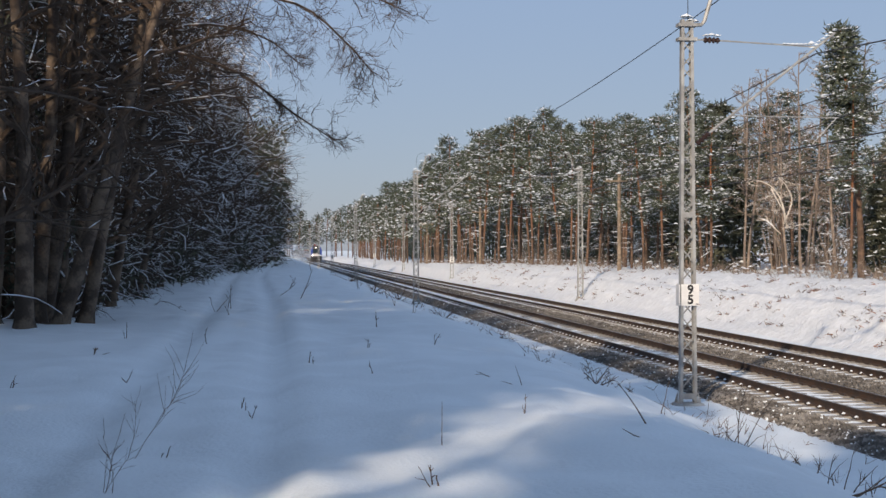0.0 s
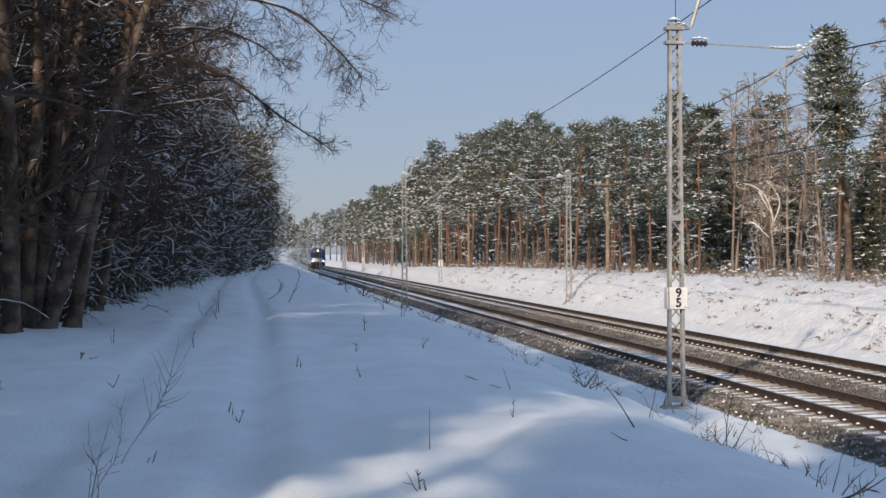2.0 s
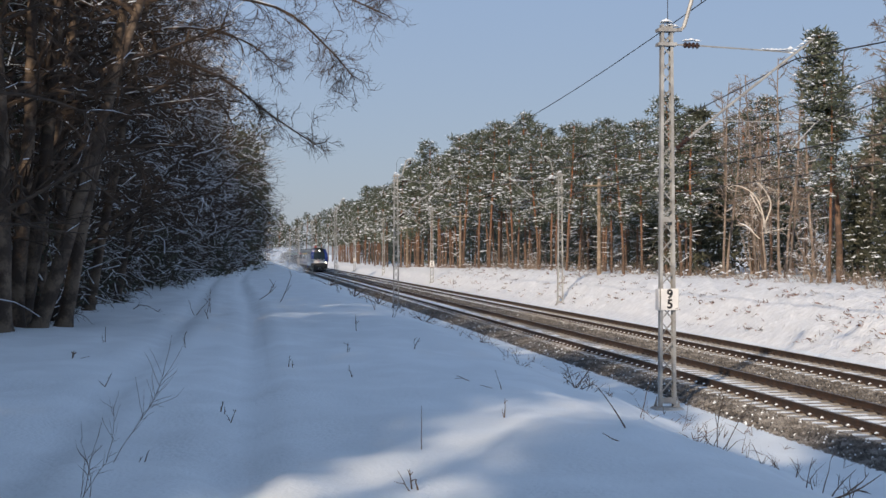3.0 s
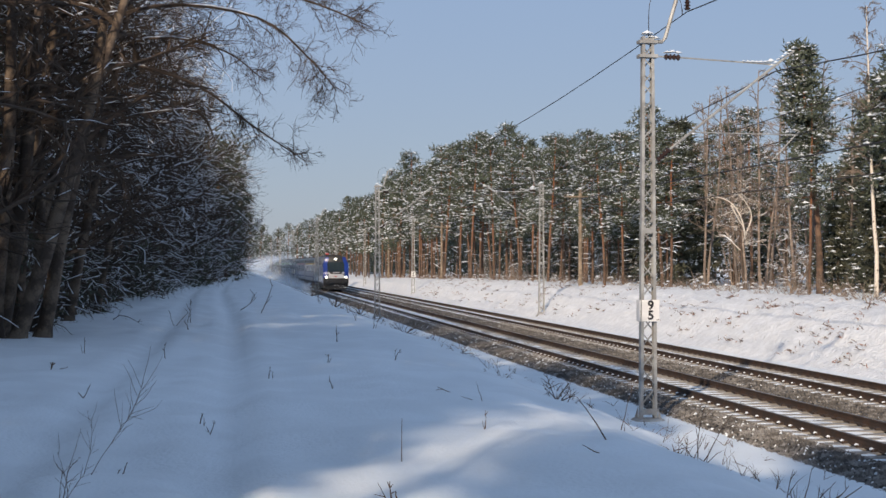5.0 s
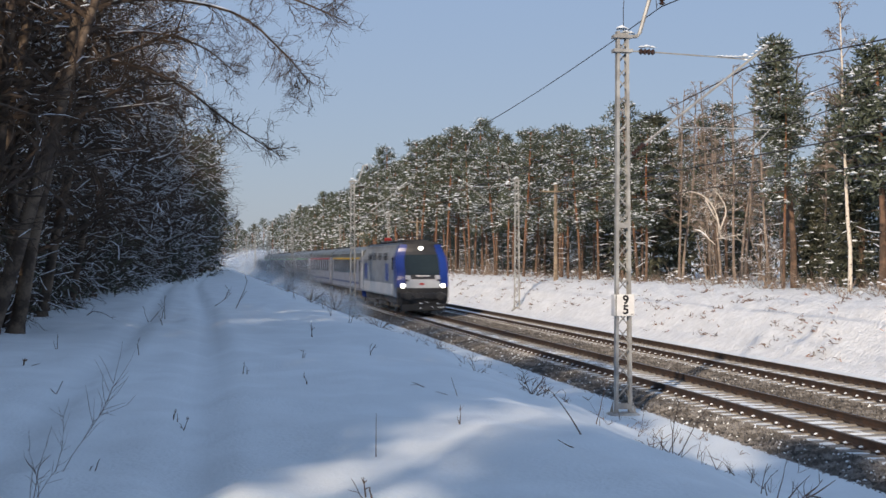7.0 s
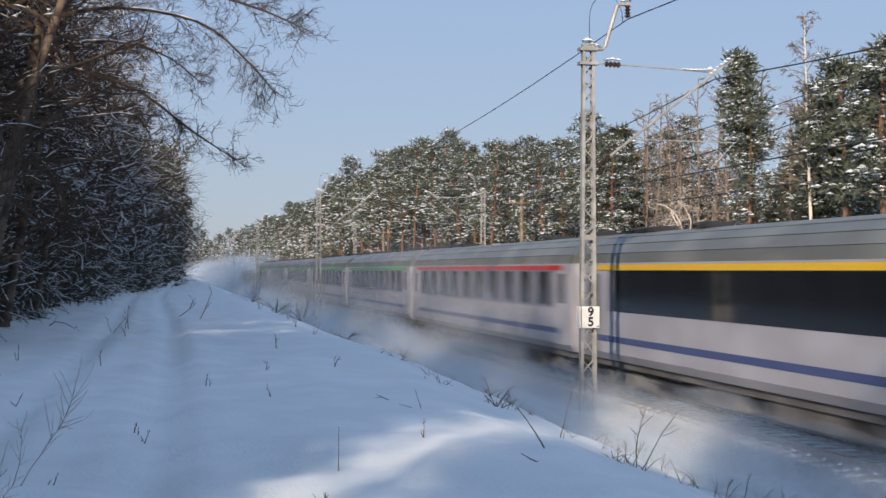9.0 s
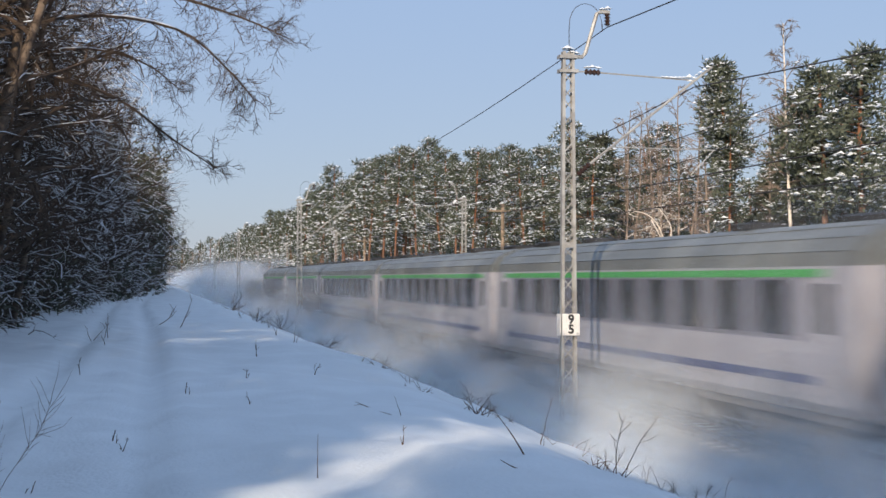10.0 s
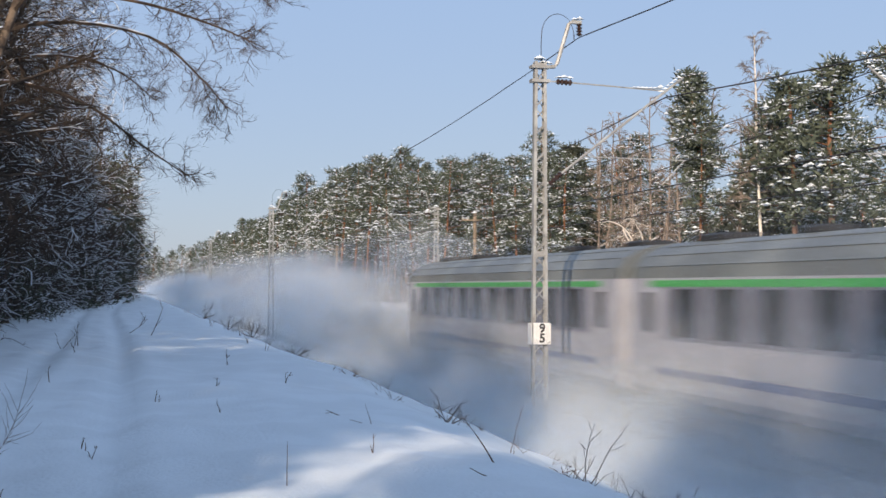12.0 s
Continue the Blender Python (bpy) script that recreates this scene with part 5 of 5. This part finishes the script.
for i, (x, y, h) in enumerate(((-13.1, 24.9, 0.28), (-12.84, 11.6, 0.13), (-13.56, 41.1, 0.7), (-13.14, 40.7, 0.75), (-13.76, 17.8, 0.2), (-11.31, 20.4, 0.22), (-10.55, 18.3, 0.18),
                             (-10.3, 22.6, 0.2), (-15.1, 17.2, 0.2), (-12.2, 14.3, 0.16), (-12.1, 14.0, 0.18), (-9.4, 13.2, 0.2), (-14.6, 26.0, 0.3), (-12.9, 34.0, 0.3), (-9.6, 30.0, 0.4),
                             (-9.0, 24.0, 0.3), (-8.2, 36.0, 0.5), (-8.0, 44.0, 0.6), (-7.6, 52.0, 0.6), (-7.4, 58.0, 0.7), (-7.8, 66.0, 0.8))):
    dry_plant("dry_weed", WEED, x, y, [((rng.uniform(-0.3, 0.3), 0, 1), h, 0.006 + 0.00012 * y, 2), ((rng.uniform(-0.5, 0.5), 0, 1), h * 0.7, 0.005 + 0.0001 * y, 1)], 20 + i)
dry_plant("dry_weed", "two dark shrivelled weeds by the wood's edge", -14.66, 21.7, [((0.3, 0, 1), 0.16, 0.02, 4), ((1.2, 0, 0.5), 0.3, 0.008, 1)], 3)
dry_plant("dead_weed", "single straight dry stem standing in the snow", -10.44, 11.4, [((0.03, 0, 1), 0.42, 0.006, 0)], 4)
dry_plant("dead_weed", "forked dry stems with withered heads", -10.72, 9.4, [((-0.5, 0, 1), 0.24, 0.006, 1), ((-0.25, 0, 1), 0.2, 0.009, 3), ((0.0, 0, 1), 0.13, 0.012, 1)], 5)
dry_plant("arched_twig", STICK, -8.86, 16.4, [((-0.25, 0, 1), 0.3, 0.007, 0), ((-0.9, 0, 0.4), 0.3, 0.006, 0)], 6, "stick")
dry_plant("fallen_stick", STICK, -9.0, 17.2, [((-0.9, 0, 0.35), 0.3, 0.008, 1)], 7, "stick")
dry_plant("fallen_stick", STICK, -8.85, 15.3, [((-0.95, 0, 0.15), 0.18, 0.008, 0)], 8, "stick")
dry_plant("fallen_stick", STICK, -8.45, 11.9, [((-0.62, 0.1, 0.75), 0.5, 0.008, 2)], 9, "stick")
dry_plant("fallen_stick", STICK, -8.6, 11.3, [((-0.85, 0, 0.5), 0.28, 0.008, 0)], 10, "stick")
dry_plant("fallen_branch", STICK, -12.0, 52.6, [((0.9, 0, 0.5), 1.3, 0.02, 3)], 11, "stick")
dry_plant("fallen_branch", STICK, -10.9, 47.2, [((0.5, 0, 0.8), 1.1, 0.02, 3)], 12, "stick")
for i, (x, y, s) in enumerate(((-7.15, 19.6, 1.0), (-7.25, 23.5, 0.7), (-6.95, 30.0, 0.8), (-6.8, 41.0, 1.2), (-6.9, 55.0, 1.6), (-6.8, 70.0, 1.8), (-6.9, 90.0, 2.2))):
    dry_plant("dead_brush", BRUSH, x, y, [((rng.gauss(0, 1), rng.gauss(0, 0.5), rng.uniform(0.2, 1.0)), rng.uniform(0.3, 0.6) * s, 0.009 * s, 3) for _ in range(9)], 50 + i, "brush")
dry_plant("arching_sapling", "tall bare sapling arching over the bank edge", -6.95, 13.8,
          [((0.12, 0, 1), 0.75, 0.008, 5), ((0.5, 0, 0.85), 0.9, 0.007, 2), ((-0.5, 0, 0.8), 0.4, 0.005, 2)], 60, "sapling")
dry_plant("dead_weed", "tall thin dry stem at the bank edge", -7.0, 16.6, [((0.04, 0, 1), 0.75, 0.008, 1), ((-0.1, 0, 1), 0.2, 0.006, 0)], 61)
dry_plant("fallen_branch", "forked bare branch lying on the bank edge", -7.35, 10.1, [((0.85, 0, 0.5), 0.55, 0.010, 3), ((0.9, 0, 0.15), 0.45, 0.008, 2), ((0.5, 0, -0.4), 0.2, 0.006, 0)], 62, "stick")
dry_plant("dead_weed", "two thin dry stems at the bank edge", -7.0, 10.9, [((0.1, 0, 1), 0.4, 0.007, 1), ((0.55, 0, 1), 0.35, 0.007, 0)], 63)
for i in range(10):
    y = 11.5 + i * 2.1
    dry_plant("dry_weed", WEED, -6.7 + rng.uniform(-0.3, 1.2), y, [((rng.uniform(-0.3, 0.3), 0, 1), rng.uniform(0.15, 0.4), 0.007, 2) for _ in range(2)], 70 + i)


def bank_litter():
    """Dead grass and leaf tufts breaking through the snow of the far bank, and twigs along the near slope's foot."""
    r = random.Random(31)
    g = Geo()
    for _ in range(1300):
        x, y = r.uniform(6.8, 10.4), 36 + 110 * r.random() ** 1.5
        if noise.noise(Vector((x * 0.8, y * 0.35, 11.0))) < 0.05:
            continue
        c = Vector((x, y, ground_z(x, y)))
        for _ in range(r.randint(2, 6)):
            d = Vector((r.gauss(-0.3, 0.7), r.gauss(0, 0.7), r.uniform(0.1, 0.8))).normalized()
            k0 = len(g.m)
            blade(g, r, c + Vector((r.gauss(0, 0.08), r.gauss(0, 0.08), -0.01)), d, r.uniform(0.10, 0.34), 0.026, 0.5)
            if r.random() < 0.35:
                g.m[k0:] = [1] * (len(g.m) - k0)
    for _ in range(170):
        x, y = r.uniform(-6.4, -2.6), 16 + 90 * r.random() ** 1.4
        c = Vector((x, y, ground_z(x, y)))
        for _ in range(3):
            d = Vector((r.gauss(0, 0.6), r.gauss(0, 0.4), r.uniform(0.3, 1))).normalized()
            blade(g, r, c, d, r.uniform(0.12, 0.45), 0.008 + 0.0001 * y, 0.3)
    tagged(part("bank_grass", g, (DRY, RUSSET)), "withered grass and leaves poking through the snow of the banks", "dry grass", kind="stuff")
    h = Geo()
    for _ in range(900):
        x, y = r.uniform(10.8, 16), 40 + 190 * r.random() ** 1.4
        c = Vector((x, y, ground_z(x, y)))
        for _ in range(4):
            d = Vector((r.gauss(0, 0.6), r.gauss(0, 0.6), r.uniform(0.3, 1))).normalized()
            blade(h, r, c, d, r.uniform(0.4, 1.5), 0.018, 0.2)
        if r.random() < 0.5:
            h.lump(c + Vector((0, 0, r.uniform(0.05, 0.5))), r.uniform(0.06, 0.17), r, 0.5, 1)
    tagged(part("wood_edge_brush", h, (TWIG_WARM, SNOW_LUMP)), "low russet brush with snow along the foot of the pine wood", "brush", kind="stuff")


bank_litter()


# ---- whirled-up snow that travels with the train ----
def mist(name, density):
    """Thin veil of fine snow: mostly clear, patchy by noise."""
    m = bpy.data.materials.new(name)
    m.use_nodes = True
    n, l = m.node_tree.nodes, m.node_tree.links
    n.remove(n["Principled BSDF"])
    out = n["Material Output"]
    dif, tra, clear = n.new("ShaderNodeBsdfDiffuse"), n.new("ShaderNodeBsdfTranslucent"), n.new("ShaderNodeBsdfTransparent")
    for s in (dif, tra):
        s.inputs["Color"].default_value = (0.90, 0.95, 0.99, 1)
    a, b = n.new("ShaderNodeMixShader"), n.new("ShaderNodeMixShader")
    l.new(dif.outputs[0], a.inputs[1])
    l.new(tra.outputs[0], a.inputs[2])
    tc, tex, mr = n.new("ShaderNodeTexCoord"), n.new("ShaderNodeTexNoise"), n.new("ShaderNodeMapRange")
    oi, off = n.new("ShaderNodeObjectInfo"), n.new("ShaderNodeVectorMath")
    tex.inputs["Scale"].default_value, tex.inputs["Detail"].default_value = 1.3, 1.0
    l.new(tc.outputs["Object"], off.inputs[0])
    l.new(oi.outputs["Random"], off.inputs[1])
    l.new(off.outputs[0], tex.inputs["Vector"])
    mr.interpolation_type = 'SMOOTHSTEP'
    mr.inputs["From Min"].default_value, mr.inputs["From Max"].default_value = 0.34, 0.68
    mr.inputs["To Min"].default_value, mr.inputs["To Max"].default_value = density * 0.65, density * 1.2
    l.new(tex.outputs["Fac"], mr.inputs["Value"])
    l.new(mr.outputs[0], b.inputs[0])
    l.new(clear.outputs[0], b.inputs[1])
    l.new(a.outputs[0], b.inputs[2])
    l.new(b.outputs[0], out.inputs["Surface"])
    return m


def puff_mesh(seed, mat):
    """Uneven nested shells of a rolling bank of snow dust."""
    bm = bmesh.new()
    for k, r in enumerate((1.0, 0.76, 0.48)):
        made_now = bmesh.ops.create_icosphere(bm, subdivisions=2, radius=r)
        for v in made_now["verts"]:
            q = v.co * 1.7 + Vector((seed * 7.1, k * 3.3, 0))
            v.co *= 1 + 0.38 * noise.noise(q) + 0.14 * noise.noise(q * 2.3)
    me = bpy.data.meshes.new("puff")
    bm.to_mesh(me)
    bm.free()
    me.materials.append(mat)
    me.polygons.foreach_set("use_smooth", [True] * len(me.polygons))
    return me


scene.cycles.transparent_max_bounces = 96
rng = random.Random(77)
MIST = [mist("thin_snow_dust", 0.009), mist("snow_dust", 0.055), mist("dense_snow_dust", 0.12)]
PUFFS = [[puff_mesh(s * 3 + i, m) for s in range(4)] for i, m in enumerate(MIST)]
cloud = thing("snow_dust_cloud", "pale cloud of powder snow whirled up by the passing train", "snow dust", "", "stuff")


def puff(level, x, back, z, rx, ry, rz):
    o = new("puff", rng.choice(PUFFS[level]))
    o.parent = cloud
    o.matrix_basis = pose(x, back, z, rng.uniform(-8, 8), rng.uniform(-8, 8), rng.uniform(-12, 12)) @ Matrix.Diagonal((rx, ry, rz, 1))


back = 7.0                                          # rolling bank at the foot of the train
while back < 200:
    far = smoothstep(20, 190, back)
    puff(2 if rng.random() < 0.4 else 1, -2.5 - rng.uniform(0, 0.9), back, 0.05 + rng.uniform(0, 0.3), 1.0 + 0.5 * far, rng.uniform(2.6, 4.2), 0.7 + 0.6 * far)
    puff(2, -3.1 - rng.uniform(0, 1.0), back + 1.3, -0.2 + rng.uniform(0, 0.25), 1.1 + 0.4 * far, rng.uniform(2.6, 4.2), 0.5 + 0.4 * far)
    back += 2.1
back = 46.0                                         # thin veil over the whole side, thicker towards the tail
while back < 200:
    far = smoothstep(30, 190, back)
    puff(0, -2.2 - rng.uniform(0, 0.5), back, rng.uniform(0.8, 2.0), 0.75, rng.uniform(4, 6), 1.4)
    puff(0, -2.2 - rng.uniform(0, 0.6), back + 1, rng.uniform(1.6, 3.2), 0.75, rng.uniform(4, 6), 1.5)
    if rng.random() < 0.15 + 0.65 * far:
        puff(1, -2.3 - rng.uniform(0, 0.5), back + 0.5, rng.uniform(0.5, 0.8 + 1.2 * far), 0.8, rng.uniform(4, 6), 1.0 + 0.4 * far)
    back += 2.2
back = 190.0                                        # trail behind the last coach, settling
while back < 560:
    g = 1 + 0.5 * smoothstep(200, 420, back)
    for level, z in ((1, 0.3), (2, 0.8), (2 if back < 300 else 1, 1.8), (1, 2.8), (1 if back < 300 else 0, 4.0)):
        puff(level, rng.gauss(-1.2, 1.8), back + rng.uniform(-2, 2), z + rng.uniform(-0.3, 0.5), 2.4 * g, rng.uniform(5.5, 8) * g, 1.5 * g)
    back += 7.5 * g
CLOUDS = [(cloud, 0.0)]


build_sleepers()
build_ballast()


def motions():
    for ob, back in TRAIN + CLOUDS:
        walk(ob, [(t, pose(0, FRONT0 - SPEED * t + back, 0)) for t in (0.0, 4.0, 8.0, 12.0)])


motions()
